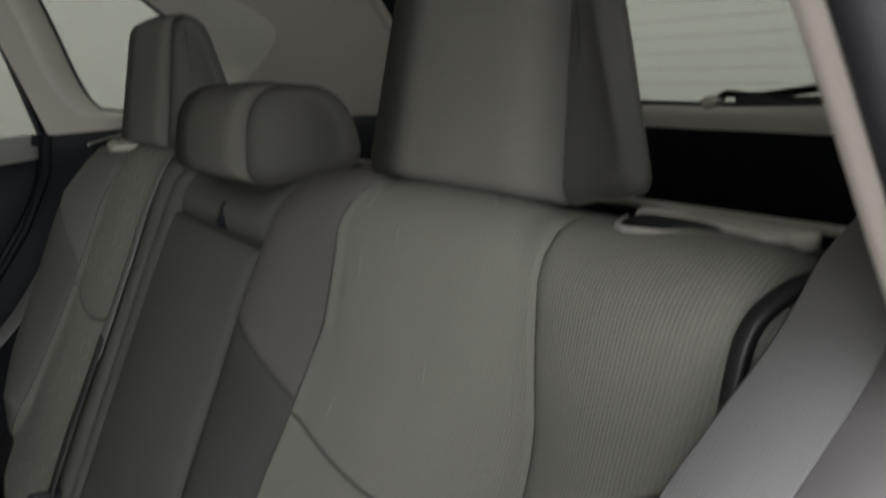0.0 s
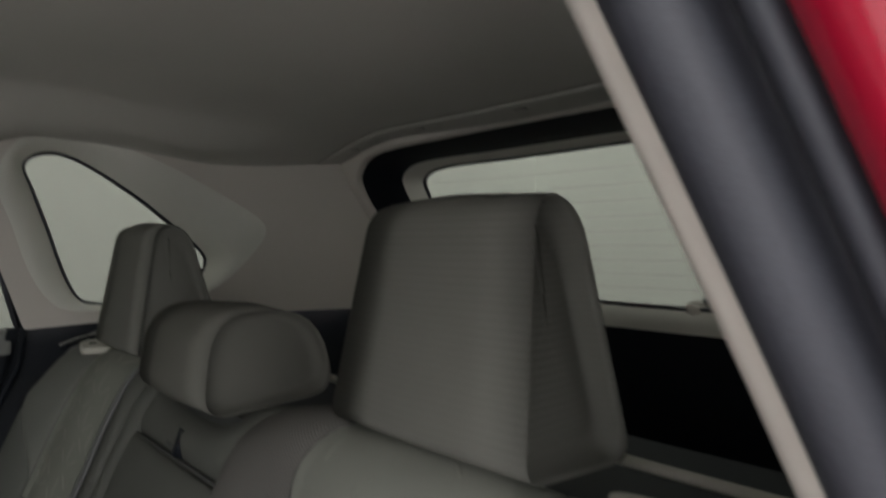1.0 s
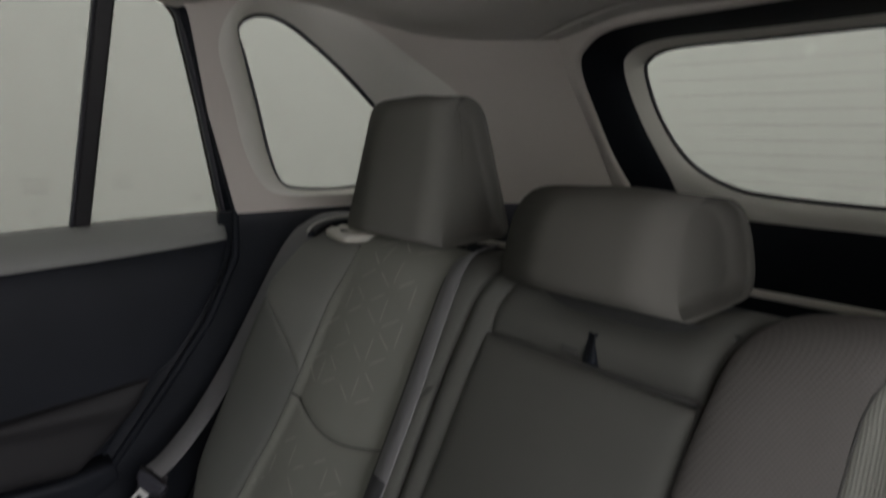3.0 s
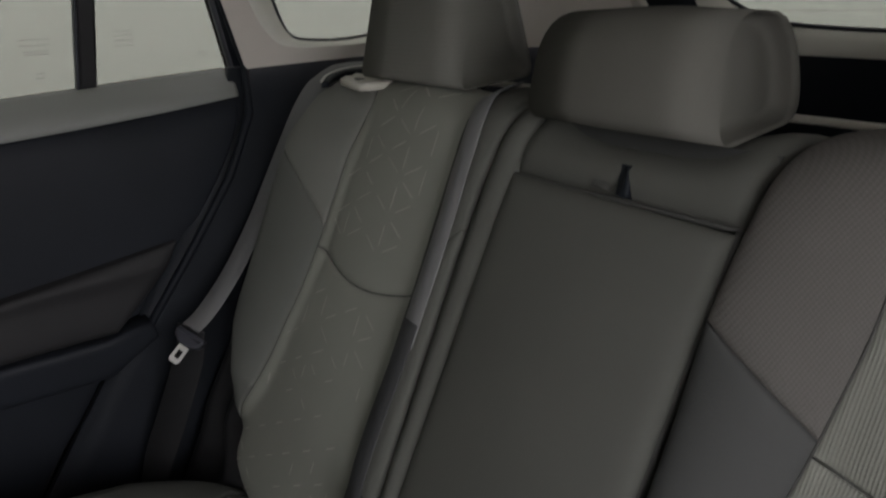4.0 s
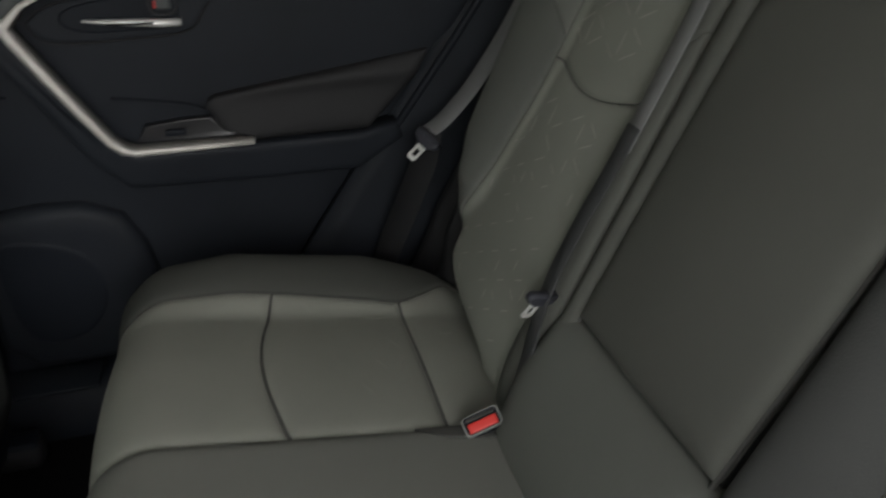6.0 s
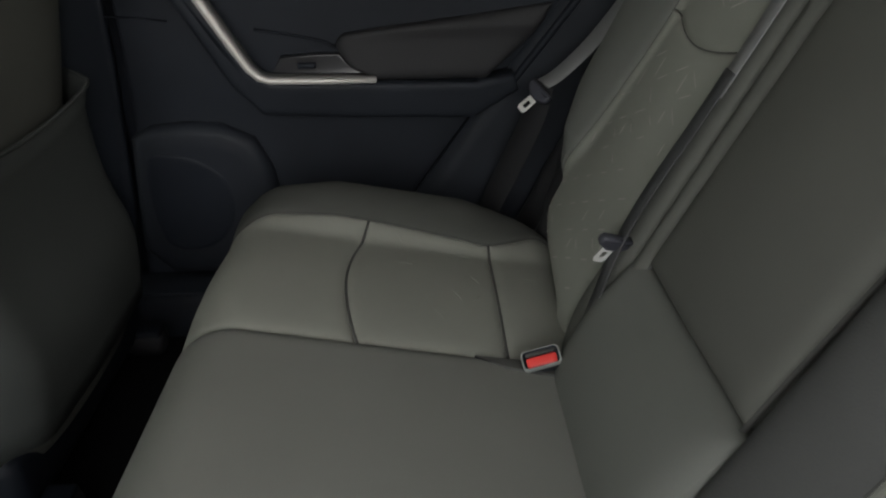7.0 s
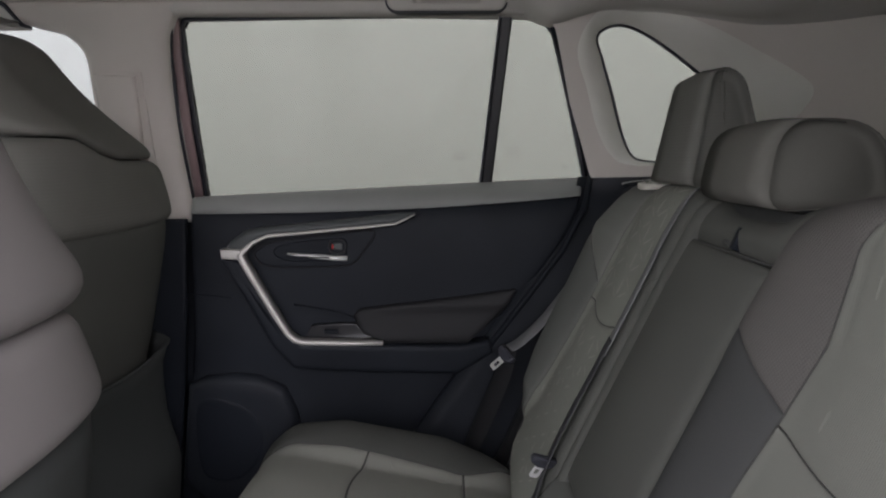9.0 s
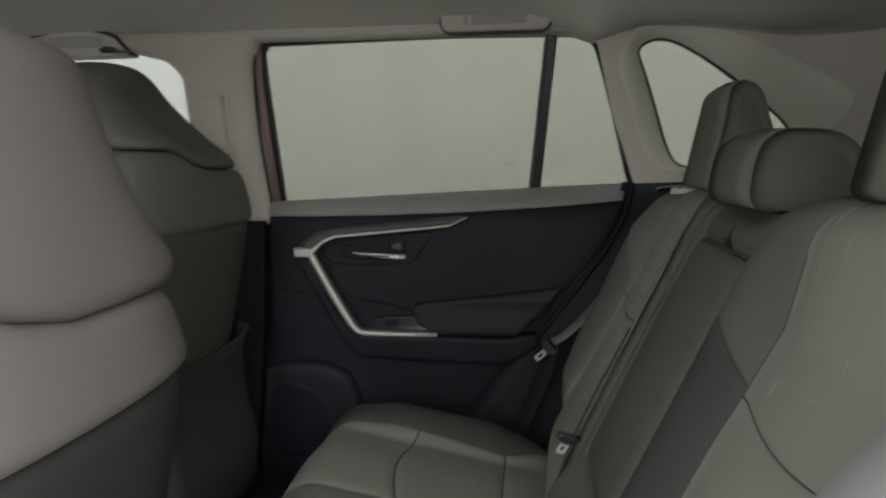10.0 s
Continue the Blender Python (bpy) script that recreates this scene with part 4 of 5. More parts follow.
def strokes(name, mapping, height, left, right, v0, v1, parent, seed, turn, chance, pitch=0.055, mat=None):
    """Raised stitches on a seat field: broken edges of a triangular lattice. chance(v) gives the odds of upright, rising and falling edges and the share of an edge that is sewn."""
    rnd = random.Random(seed)
    verts, faces = [], []

    def add(u0, w0, u1, w1, half):
        for u, v in ((u0, w0), (u1, w1)):
            if not (left(v) + 0.008 < u < right(v) - 0.008 and v0 + 0.008 < v < v1 - 0.006):
                return
        length = math.hypot(u1 - u0, w1 - w0)
        nu, nv = -(w1 - w0) / length * half, (u1 - u0) / length * half
        b = len(verts)
        for k in range(6):
            s = k / 5
            cu, cv = u0 + (u1 - u0) * s, w0 + (w1 - w0) * s
            taper = 1 - (2 * s - 1) ** 6
            h = height(cu, cv)
            verts.extend([mapping(cu + nu, cv + nv, h - 0.0006), mapping(cu, cv, h + (0.0012 if mat is None else 0.0018) * taper - 0.0003), mapping(cu - nu, cv - nv, h - 0.0006)])
        for k in range(5):
            for m in (0, 1):
                faces.append((b + 3 * k + m, b + 3 * k + m + 1, b + 3 * k + m + 4, b + 3 * k + m + 3))
    wide = pitch * 0.866
    first = min(left(v0), left(v1)) - 0.04
    for c in range(int((max(right(v0), right(v1)) - first) / wide) + 3):
        u = first + c * wide
        for r in range(-1, int((v1 - v0) / pitch) + 2):
            v = v0 + (r + 0.5 * (c % 2)) * pitch
            up, rising, falling, share = chance(v)
            for odds, du, dv in ((up, 0.0, pitch), (rising, wide, turn * pitch / 2), (falling, wide, -turn * pitch / 2)):
                if rnd.random() < odds:
                    a = 0.5 - share / 2 + rnd.uniform(-0.05, 0.05)
                    e = a + share * rnd.uniform(0.85, 1.0)
                    add(u + du * a, v + dv * a, u + du * e, v + dv * e, rnd.uniform(0.0013, 0.0017))
    ob = from_arrays(name, verts, faces, mat or STITCH, parent, "raised geometric stitching")
    return tagged(ob, kind="stuff")


def outer_seat(name, label, sgn, inner, insert_in, insert_out, outer, seed):
    """An outboard rear seat back: padded insert in two fields, side bolsters, shell. Tables give |u| by v."""
    seat = thing(name, label, "car seat", (sgn * 0.36, -0.05, 1.0))
    fi, fa, fb, fo = interp(inner), interp(insert_in), interp(insert_out), interp(outer)

    def put(u, v, h):
        return on_back(sgn * u, v, h)

    def H(u, v):
        a, b, o, i = fa(v), fb(v), fo(v), fi(v)
        h = 0.0
        if u > b - 0.02:
            s = max(0.0, min(1.0, (u - b + 0.02) / (o - b + 0.02)))
            h += (0.034 * min(1.0, (o - b) / 0.07) * (1 - 0.85 * max(0.0, min(1.0, (v + 0.03) / 0.085))) if sgn < 0 else 0.012) * math.sin(min(1, s * 1.35) * math.pi / 2) * (1 - 0.25 * s)
            if s > 0.72:
                h -= (0.055 if sgn < 0 else 0.016) * ((s - 0.72) / 0.28) ** 2.2
        elif u < a + 0.015:
            s = max(0.0, min(1.0, (a + 0.015 - u) / (a + 0.015 - i)))
            h += 0.012 * math.sin(s * math.pi * 0.75)
        else:
            c = (u - a) / (b - a)
            h += 0.006 * math.sin(c * math.pi)
        if sgn > 0:
            sink = 0.029 * max(0.0, min(1.0, (0.08 - v) / 0.13))
            if u < a:
                h -= sink * max(0.0, (u - i) / (a - i)) ** 1.5
            elif u > b:
                h -= sink * max(0.0, 1 - (u - b) / (o - b)) ** 1.5
            else:
                h -= sink
            # the crown swells up to the headrest and falls away towards the fold lever
            k = max(0.0, min(1.0, (v - 0.012) / 0.06))
            w = max(0.0, min(1.0, (0.505 - u) / 0.11)) * max(0.0, min(1.0, (u - i) / (a - i)))
            h += 0.010 * k * k * (3 - 2 * k) * w * w * (3 - 2 * w)
        if sgn < 0 and v < -0.40:
            # the insert itself turns the lower outer corner
            k = max(0.0, min(1.0, (u - b + 0.045) / 0.045)) * min(1.0, (-0.40 - v) / 0.05)
            h = min(h, 0.012) - 0.030 * k ** 2.2
        if v < -0.46:
            h -= 0.5 * (v + 0.46) ** 2 * 4
        return h
    VM, sag = (-0.158, 0.022) if sgn < 0 else (-0.135, 0.016)
    vee = lambda s: VM - sag * math.sin(math.pi * min(1, s * 1.05)) + 0.004
    patch("insert_upper", put, fa, fb, vee, const(0.118), FABRIC, seat, "ribbed knit fabric insert", nu=28, nv=34, height=H, soft=0.005, groove=0.004)
    patch("insert_lower", put, fa, fb, const(-0.60), vee, FABRIC, seat, "ribbed knit fabric insert", nu=28, nv=40, height=H, soft=0.005, groove=0.004)
    dout = lambda s: -0.128 + 0.10 * s ** 0.8
    din = lambda s: -0.068 - 0.052 * s
    # far bolster is one cloth; its upper half is coloured lighter for light
    for nm, lo, hi, mt in (("bolster_outer_lower", const(-0.452 if sgn < 0 else -0.60), dout, FABRIC_SIDE), ("bolster_outer_upper", dout, const(0.118), FABRIC if sgn > 0 else CUSHION_MID)):
        patch(nm, put, fb, fo, lo, hi, mt, seat, "ribbed side bolster" if mt is FABRIC else "smooth dark side bolster", nu=26, nv=40, height=H, soft=0.004, groove=0.003)
    for nm, lo, hi, mt in (("bolster_inner_lower", const(-0.60), din, VINYL if sgn > 0 else FABRIC_PLAIN), ("bolster_inner_upper", din, const(0.118), FABRIC_WEAVE if sgn > 0 else FABRIC_PLAIN)):
        patch(nm, put, fi, fa, lo, hi, mt, seat, "woven inner bolster" if mt is FABRIC_WEAVE else "smooth inner bolster", nu=14, nv=40, height=H, soft=0.004, groove=0.004)
    if sgn < 0:
        strokes("stitching_upper", put, H, fa, fb, VM + 0.004, 0.10, seat, seed, -1, lambda v: (0.62, 0.72, 0.72, 0.74), 0.047)
        strokes("stitching_lower", put, H, fa, fb, -0.53, VM - 0.02, seat, seed + 1, -1, lambda v: (0.6, 0.7, 0.6, 0.7) if v > -0.27 else (0.22, 0.92, 0.22, 0.46), 0.045)
    else:
        strokes("stitching_upper", put, H, fa, fb, VM + 0.004, 0.10, seat, seed, 1, lambda v: (0.40, 0.04, 0.04, 0.45) if v > -0.03 else (0.1, 0.42, 0.06, 0.4), 0.057, FABRIC)
        strokes("stitching_lower", put, H, fa, fb, -0.53, VM - 0.02, seat, seed + 1, 1, lambda v: (0.1, 0.45, 0.1, 0.42), 0.057, FABRIC)
    # cord in the seams and the side and rear shell
    for f in (fa, fb):
        sweep("seam_cord", [put(f(v), v, H(f(v), v) - 0.0038) for v in [-0.58 + 0.69 * k / 40 for k in range(41)]], circle(0.0012, 6), SEAM, seat, up=(0, -1, 0.3))
    sweep("seam_cord", [put(fa(vee(s)) + (fb(vee(s)) - fa(vee(s))) * s, vee(s), H(fa(vee(s)) + (fb(vee(s)) - fa(vee(s))) * s, vee(s)) - 0.0038) for s in [k / 16 for k in range(17)]], circle(0.0012, 6), SEAM, seat, up=(0, -1, 0.3))
    rings = []
    for k in range(24):
        v = -0.60 + 0.715 * k / 23
        a, o = fi(v), fo(v)
        ring = []
        for u, h in ((a + 0.002, -0.045), (a + 0.004, -0.08), (a + 0.01, -0.13), (o - 0.03, -0.13), (o - 0.006, -0.10), (o, -0.050), (o - 0.004, -0.045)):
            ring.append(Vector((0, 0, 1.18)) + RECLINE * min(v, 0.075) + OUT * (h - 0.004 - (0.022 if v > 0.07 else 0)) + Vector((sgn * u, 0, 0)))
        rings.append(ring)
    loft("shell", rings, VINYL, seat, "grey covered rear shell", smooth=False)
    return seat


outer_seat("car_seat", "grey fabric outboard seat back with stitched insert, single seat side", -1,
           [(-0.60, 0.151), (-0.42, 0.150), (-0.143, 0.149), (-0.05, 0.148), (0.02, 0.142), (0.07, 0.134), (0.12, 0.128)],
           [(-0.60, 0.205), (-0.52, 0.203), (-0.157, 0.195), (0.0, 0.197), (0.07, 0.200), (0.12, 0.206)],
           [(-0.60, 0.28), (-0.53, 0.30), (-0.512, 0.39), (-0.503, 0.436), (-0.492, 0.465), (-0.477, 0.486), (-0.452, 0.490), (-0.421, 0.480), (-0.393, 0.465), (-0.363, 0.447), (-0.266, 0.427), (-0.221, 0.416), (-0.155, 0.408), (-0.03, 0.402), (0.04, 0.393), (0.08, 0.42), (0.12, 0.45)],
           [(-0.60, 0.31), (-0.52, 0.38), (-0.477, 0.490), (-0.452, 0.494), (-0.417, 0.497), (-0.370, 0.513), (-0.341, 0.535), (-0.30, 0.566), (-0.22, 0.572), (-0.05, 0.578), (0.03, 0.563), (0.08, 0.532), (0.12, 0.485)], 5)
outer_seat("car_seat", "grey fabric outboard seat back with stitched insert, double seat side", 1,
           [(-0.60, 0.130), (-0.42, 0.130), (-0.143, 0.132), (-0.06, 0.130), (0.02, 0.138), (0.07, 0.150), (0.12, 0.175)],
           [(-0.60, 0.205), (-0.4, 0.200), (-0.21, 0.203), (-0.135, 0.213), (-0.03, 0.224), (0.03, 0.230), (0.07, 0.246), (0.12, 0.262)],
           [(-0.60, 0.44), (-0.4, 0.485), (-0.25, 0.488), (-0.083, 0.480), (0.004, 0.464), (0.066, 0.457), (0.12, 0.455)],
           [(-0.60, 0.52), (-0.45, 0.565), (-0.25, 0.592), (-0.05, 0.600), (0.05, 0.61), (0.12, 0.612)], 11)

# dark folds of the side cover between the seat back and the door
fold_in = interp([(-0.62, 0.40), (-0.53, 0.40), (-0.50, 0.45), (-0.477, 0.488), (-0.43, 0.492), (-0.37, 0.506), (-0.33, 0.536), (-0.28, 0.56)])
fold_out = interp([(-0.62, 0.665), (-0.45, 0.668), (-0.28, 0.640)])
patch("side_cover", lambda u, v, h: on_back(-u, v, h), fold_in, fold_out, const(-0.62), const(-0.28), DOOR_REST, bpy.data.objects["car_seat"], "dark loosely folded side cover", nu=44, nv=26, soft=0.010, groove=0.012, height=lambda u, v: -0.036 + 0.012 * math.sin((u - fold_in(v)) / (fold_out(v) - fold_in(v)) * 15.0 + 9.0 * v))
arc_out = spline([(-0.491, 0.002, 1.2385), (-0.540, 0.038, 1.2405), (-0.584, 0.085, 1.2415), (-0.596, 0.121, 1.2425), (-0.585, 0.150, 1.2430)], 5)
arc_in = spline([(-0.488, 0.010, 1.2390), (-0.522, 0.040, 1.2420), (-0.545, 0.075, 1.2430), (-0.538, 0.108, 1.2430), (-0.510, 0.140, 1.2430)], 5)
far_seat = bpy.data.objects["car_seat"]
sweep("edge_trim", arc_out, circle(0.0020, 8), SATIN, far_seat, "thin silver edge of the seat shoulder", up=(0, 0, 1))
sheet("shoulder_cover", [arc_out, arc_in], TRIM_DARK, far_seat, "black cover behind the seat shoulder", thick=0.008, away=(0, 0, -1))

# centre seat back with folded armrest
mid = thing("centre_seat", "grey centre seat back with a folded-up armrest", "car seat", (0, -0.05, 1.0))
strip_l = interp([(-0.60, -0.148), (-0.42, -0.147), (-0.143, -0.146), (-0.05, -0.145), (0.02, -0.139), (0.07, -0.131), (0.12, -0.125)])
arm_l = interp([(-0.60, -0.124), (-0.375, -0.123), (-0.2, -0.117), (0.0, -0.110), (0.05, -0.104), (0.12, -0.094)])
arm_r = interp([(-0.60, 0.112), (-0.375, 0.114), (-0.2, 0.121), (0.0, 0.127), (0.06, 0.135), (0.12, 0.16)])


def arm_h(u, v):
    return 0.004 + 0.010 * math.cos(max(-1, min(1, u / 0.127)) * 1.5) * math.sin(max(0.0, min(1.0, (v + 0.376) / 0.376)) * math.pi) ** 0.4


def top_h(u, v):
    notch = math.exp(-((u - 0.02) / 0.085) ** 4)
    return 0.004 - 0.016 * notch * max(0.0, min(1.0, (v - 0.028) / 0.03)) - 0.010 * max(0.0, min(1.0, (0.02 - v) / 0.02)) * 0.6


patch("armrest", on_back, arm_l, arm_r, const(-0.374), lambda s: 0.0 - 0.004 * s, FABRIC_PLAIN, mid, "folded armrest in plain grey fabric", nu=26, nv=40, height=arm_h, soft=0.006, groove=0.006)
patch("top_pad", on_back, arm_l, arm_r, lambda s: 0.002 - 0.004 * s, const(0.118), FABRIC_PLAIN, mid, "upper pad under the headrest", nu=30, nv=18, height=top_h, soft=0.008, groove=0.008)
patch("side_strip", on_back, strip_l, arm_l, const(-0.60), const(0.118), FABRIC_PLAIN, mid, "narrow cloth border beside the armrest", nu=12, nv=50, height=lambda u, v: 0.008, soft=0.006, groove=0.008)
patch("lower_roll", on_back, const(-0.150), const(0.128), const(-0.585), const(-0.378), FABRIC_SIDE, mid, "padded roll under the armrest", nu=24, nv=24, soft=0.012, groove=0.012,
      height=lambda u, v: 0.006 + 0.020 * math.sin(max(0.0, min(1.0, (-0.378 - v) / 0.207)) * math.pi) ** 0.7)
loft("shell", [[Vector((u, 0, 1.18)) + RECLINE * v + OUT * h for u, h in ((strip_l(v), -0.012), (strip_l(v), -0.13), (arm_r(v), -0.13), (arm_r(v), -0.012))] for v in (-0.6, -0.3, 0.0, 0.05, 0.06)], VINYL, mid, "grey covered rear shell", smooth=False)
# pull strap of the armrest
plate("pull_strap", [(0.012, 0.030), (0.024, 0.030), (0.028, 0.003), (0.016, 0.003)], lambda u, v, h: on_back(u, v, h - 0.006), 0.010, TRIM_DARK, mid, "black webbing pull strap", edge=0.003)
plate("strap_anchor", [(-0.016, 0.028), (0.004, 0.029), (0.006, 0.006), (-0.014, 0.006)], lambda u, v, h: on_back(u, v, h - 0.006), 0.006, SEAM, mid, edge=0.002)
sweep("seam_cord", [on_back(u, 0.0, -0.004) for u in [-0.125 + 0.25 * k / 12 for k in range(13)]], circle(0.0022, 6), SEAM, mid, up=(0, -1, 0.3))
for f in (arm_l, arm_r):
    sweep("seam_cord", [on_back(f(v), v, -0.004) for v in [-0.56 + 0.56 * k / 20 for k in range(21)]], circle(0.003, 6), SEAM, mid, up=(0, -1, 0.3))

# bench cushion
bench = thing("bench_cushion", "long grey fabric rear bench cushion with seamed seat fields", "seat cushion", (0, -0.45, 0.6))


def on_seat(x, y, h):
    """Top of the bench cushion, rolling over at its front edge."""
    yf, R = -0.605, 0.075
    slope = -0.19
    base = lambda q: 0.695 + slope * (q + 0.28)
    if y < yf:
        a = (yf - y) / R
        if a < 1.62:
            return (x, yf - (R + h) * math.sin(a), base(yf) + 0.012 - R + (R + h) * math.cos(a) - 0.012)
        d = (a - 1.62) * R
        return (x, yf - (R + h) + 0.12 * d, base(yf) - R - d)
    return (x, y, base(y) + h)


def seat_h(x, y):
    a = abs(x)
    h = 0.0
    if a > 0.39:
        s = (a - 0.39) / 0.16
        h += 0.040 * min(1.0, max(0.12, (y + 0.67) / 0.15)) * min(1.0, max(0.10, (-0.17 - y) / 0.16)) * math.sin(min(1, s) * 2.6) - 0.075 * max(0.0, s - 0.62) ** 2 * 4
    elif a > 0.15:
        h += 0.006 * math.sin((a - 0.15) / 0.24 * math.pi)
    else:
        h += 0.002
    if y > -0.25:
        h -= 1.5 * (y + 0.25) ** 2
    return h


FRONT = -0.92
side_in = 0.15
edge = interp([(FRONT, 0.53), (-0.70, 0.545), (-0.60, 0.560), (-0.50, 0.568), (-0.42, 0.563), (-0.34, 0.545), (-0.27, 0.515), (-0.21, 0.482), (-0.165, 0.45)])
for sgn in (-1, 1):
    put = lambda u, v, h, k=sgn: on_seat(k * u, v, h)
    sh = lambda u, v: seat_h(u, v)
    arc = lambda s: -0.470 - 0.022 * math.sin(math.pi * s)
    seam = interp([(FRONT, 0.425), (-0.65, 0.426), (-0.47, 0.424), (-0.34, 0.415), (-0.295, 0.414), (-0.25, 0.436), (-0.21, 0.464), (-0.165, 0.44)])
    patch("seat_field_front", put, const(side_in), seam, const(FRONT), arc, FABRIC, bench, "knit fabric seat field", nu=24, nv=40, height=sh)
    patch("seat_field_middle", put, const(side_in), seam, arc, const(-0.295), FABRIC, bench, "knit fabric seat field", nu=24, nv=20, height=sh)
    patch("seat_field_rear", put, const(side_in), seam, const(-0.295), const(-0.165), FABRIC, bench, "knit fabric seat field", nu=24, nv=14, height=sh)
    for v0, v1, nm in ((-0.465, -0.295, "stitching_middle"), (-0.293, -0.19, "stitching_rear")):
        strokes(nm, put, sh, const(side_in), seam, v0, v1, bench, 31 + sgn, sgn, lambda v: (0.12, 0.3, 0.1, 0.5), 0.052, FABRIC)
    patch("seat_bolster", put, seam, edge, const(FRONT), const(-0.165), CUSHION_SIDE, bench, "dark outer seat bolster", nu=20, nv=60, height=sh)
    sweep("seam_cord", [put(seam(v), v, sh(seam(v), v) - 0.005) for v in [-0.70 + 0.52 * k / 30 for k in range(31)]], circle(0.002, 6), SEAM, bench, up=(0, 0, 1))
    sweep("seam_cord", [put(side_in + (seam(-0.47) - side_in) * s, arc(s), sh(side_in + (seam(-0.47) - side_in) * s, arc(s)) - 0.005) for s in [k / 14 for k in range(15)]], circle(0.002, 6), SEAM, bench, up=(0, 0, 1))
    sweep("seam_cord", [put(side_in + (0.414 - side_in) * s, -0.295, sh(side_in + (0.414 - side_in) * s, -0.295) - 0.005) for s in [k / 14 for k in range(15)]], circle(0.002, 6), SEAM, bench, up=(0, 0, 1))
patch("seat_field_centre", on_seat, const(-side_in), const(side_in), const(FRONT), const(-0.165), CUSHION_MID, bench, "plain grey centre seat field", nu=20, nv=60, height=lambda x, y: seat_h(0, y), soft=0.004, groove=0.005)
block("underside", (1.0, 0.42, 0.12), (0, -0.40, 0.56), FABRIC_SIDE, bench, bevel=0.03)
tagged(block("seat_riser", (1.06, 0.40, 0.12), (0, -0.38, 0.47), CARPET, None, bevel=0.02), "black carpeted riser under the bench", "seat base")


# ---------- headrests ----------
def headrest(name, label, cx, y0, z0, wide_b, wide_t, deep_b, deep_t, tall, lean, mat, stalks=True, radii=(0.012, 0.024, 0.030, 0.020), heel=0.006):
    """A padded headrest: a front and top panel carried across, flat side panels sewn to it, two stalks."""
    hr = thing(name, label, "headrest", (cx, y0 + 0.07, z0))
    corners = [Vector((0, 0)), Vector((lean, tall)), Vector((lean + deep_t, tall * 0.985)), Vector((deep_b, heel))]
    outline = []
    for k in range(4):
        p, q, n = corners[k], corners[k - 1], corners[(k + 1) % 4]
        a, b = p + (q - p).normalized() * radii[k], p + (n - p).normalized() * radii[k]
        for i in range(7):
            s = i / 6
            outline.append(a * (1 - s) ** 2 + p * 2 * s * (1 - s) + b * s * s)
        for s in (0.25, 0.5, 0.75):
            outline.append(b * (1 - s) + (n + (p - n).normalized() * radii[(k + 1) % 4]) * s)
    mid = sum(outline, Vector((0, 0))) / len(outline)

    def half(z):
        s = max(0.0, min(1.0, z / tall))
        return (wide_b + (wide_t - wide_b) * s) / 2

    def ring(q, shrink=0.0, out=0.0):
        pts = []
        for p in outline:
            c = mid + (p - mid) * (1 - shrink)
            h = half(c.y) - 0.10 * (c.x - lean * 0.5)
            face = max(0.0, 1 - (p.x - lean * p.y / tall) / (0.5 * deep_t))
            bow = 0.006 * math.cos(q * 1.5) * face
            dome = 0.004 * math.cos(q * 1.5) * max(0.0, p.y / tall - 0.8) / 0.2
            pts.append((cx + q * h + math.copysign(out, q), y0 + c.x - bow, z0 + c.y + dome))
        return pts
    rings = [ring(-1, 0.97, 0.0045), ring(-1, 0.7, 0.004), ring(-1, 0.3, 0.002), ring(-1, 0.20, 0.0005), ring(-1, 0.13, -0.0015), ring(-1, 0.075, -0.0045), ring(-1, 0.038, -0.0085), ring(-1, 0.014, -0.0140), ring(-1, 0.0, -0.0230)]
    rings += [ring(-0.58 + 1.16 * k / 12) for k in range(13)]
    rings += [ring(1, 0.0, -0.0230), ring(1, 0.014, -0.0140), ring(1, 0.038, -0.0085), ring(1, 0.075, -0.0045), ring(1, 0.13, -0.0015), ring(1, 0.20, 0.0005), ring(1, 0.3, 0.002), ring(1, 0.7, 0.004), ring(1, 0.97, 0.0045)]
    loft("cover", rings, mat, hr, "padded fabric cover")
    for sg in (-1, 1):
        sweep("piping", ring(sg, 0.037, -0.0090)[3:22], circle(0.0011, 6), SEAM, hr, "dark side seam", up=(1, 0, 0))
    if stalks:
        for dx in (-0.05, 0.05):
            sweep("stalk", [(cx + dx, y0 + deep_b / 2 + 0.01, z0 - 0.05), (cx + dx, y0 + deep_b / 2 + 0.01, z0 + 0.03)], circle(0.006, 10), CHROME, hr, "steel headrest stalk", up=(0, 1, 0))
            sweep("stalk_collar", [(cx + dx, y0 + deep_b / 2 + 0.01, z0 - 0.012), (cx + dx, y0 + deep_b / 2 + 0.01, z0 - 0.002)], circle(0.013, 12), TRIM_DARK, hr, "black stalk collar", up=(0, 1, 0))
    return hr


headrest("headrest", "tall grey fabric headrest above the single seat", -0.345, 0.042, 1.243, 0.166, 0.137, 0.124, 0.044, 0.179, 0.034, FABRIC_HEAD)
headrest("headrest", "tall grey fabric headrest above the double seat", 0.352, 0.046, 1.254, 0.163, 0.133, 0.115, 0.044, 0.170, 0.032, FABRIC_HEAD, radii=(0.018, 0.024, 0.030, 0.020), heel=-0.009)
headrest("headrest", "low broad grey headrest pushed down over the centre seat", 0.006, -0.002, 1.232, 0.150, 0.135, 0.148, 0.116, 0.096, 0.016, FABRIC_MID, stalks=False, radii=(0.030, 0.042, 0.055, 0.03))

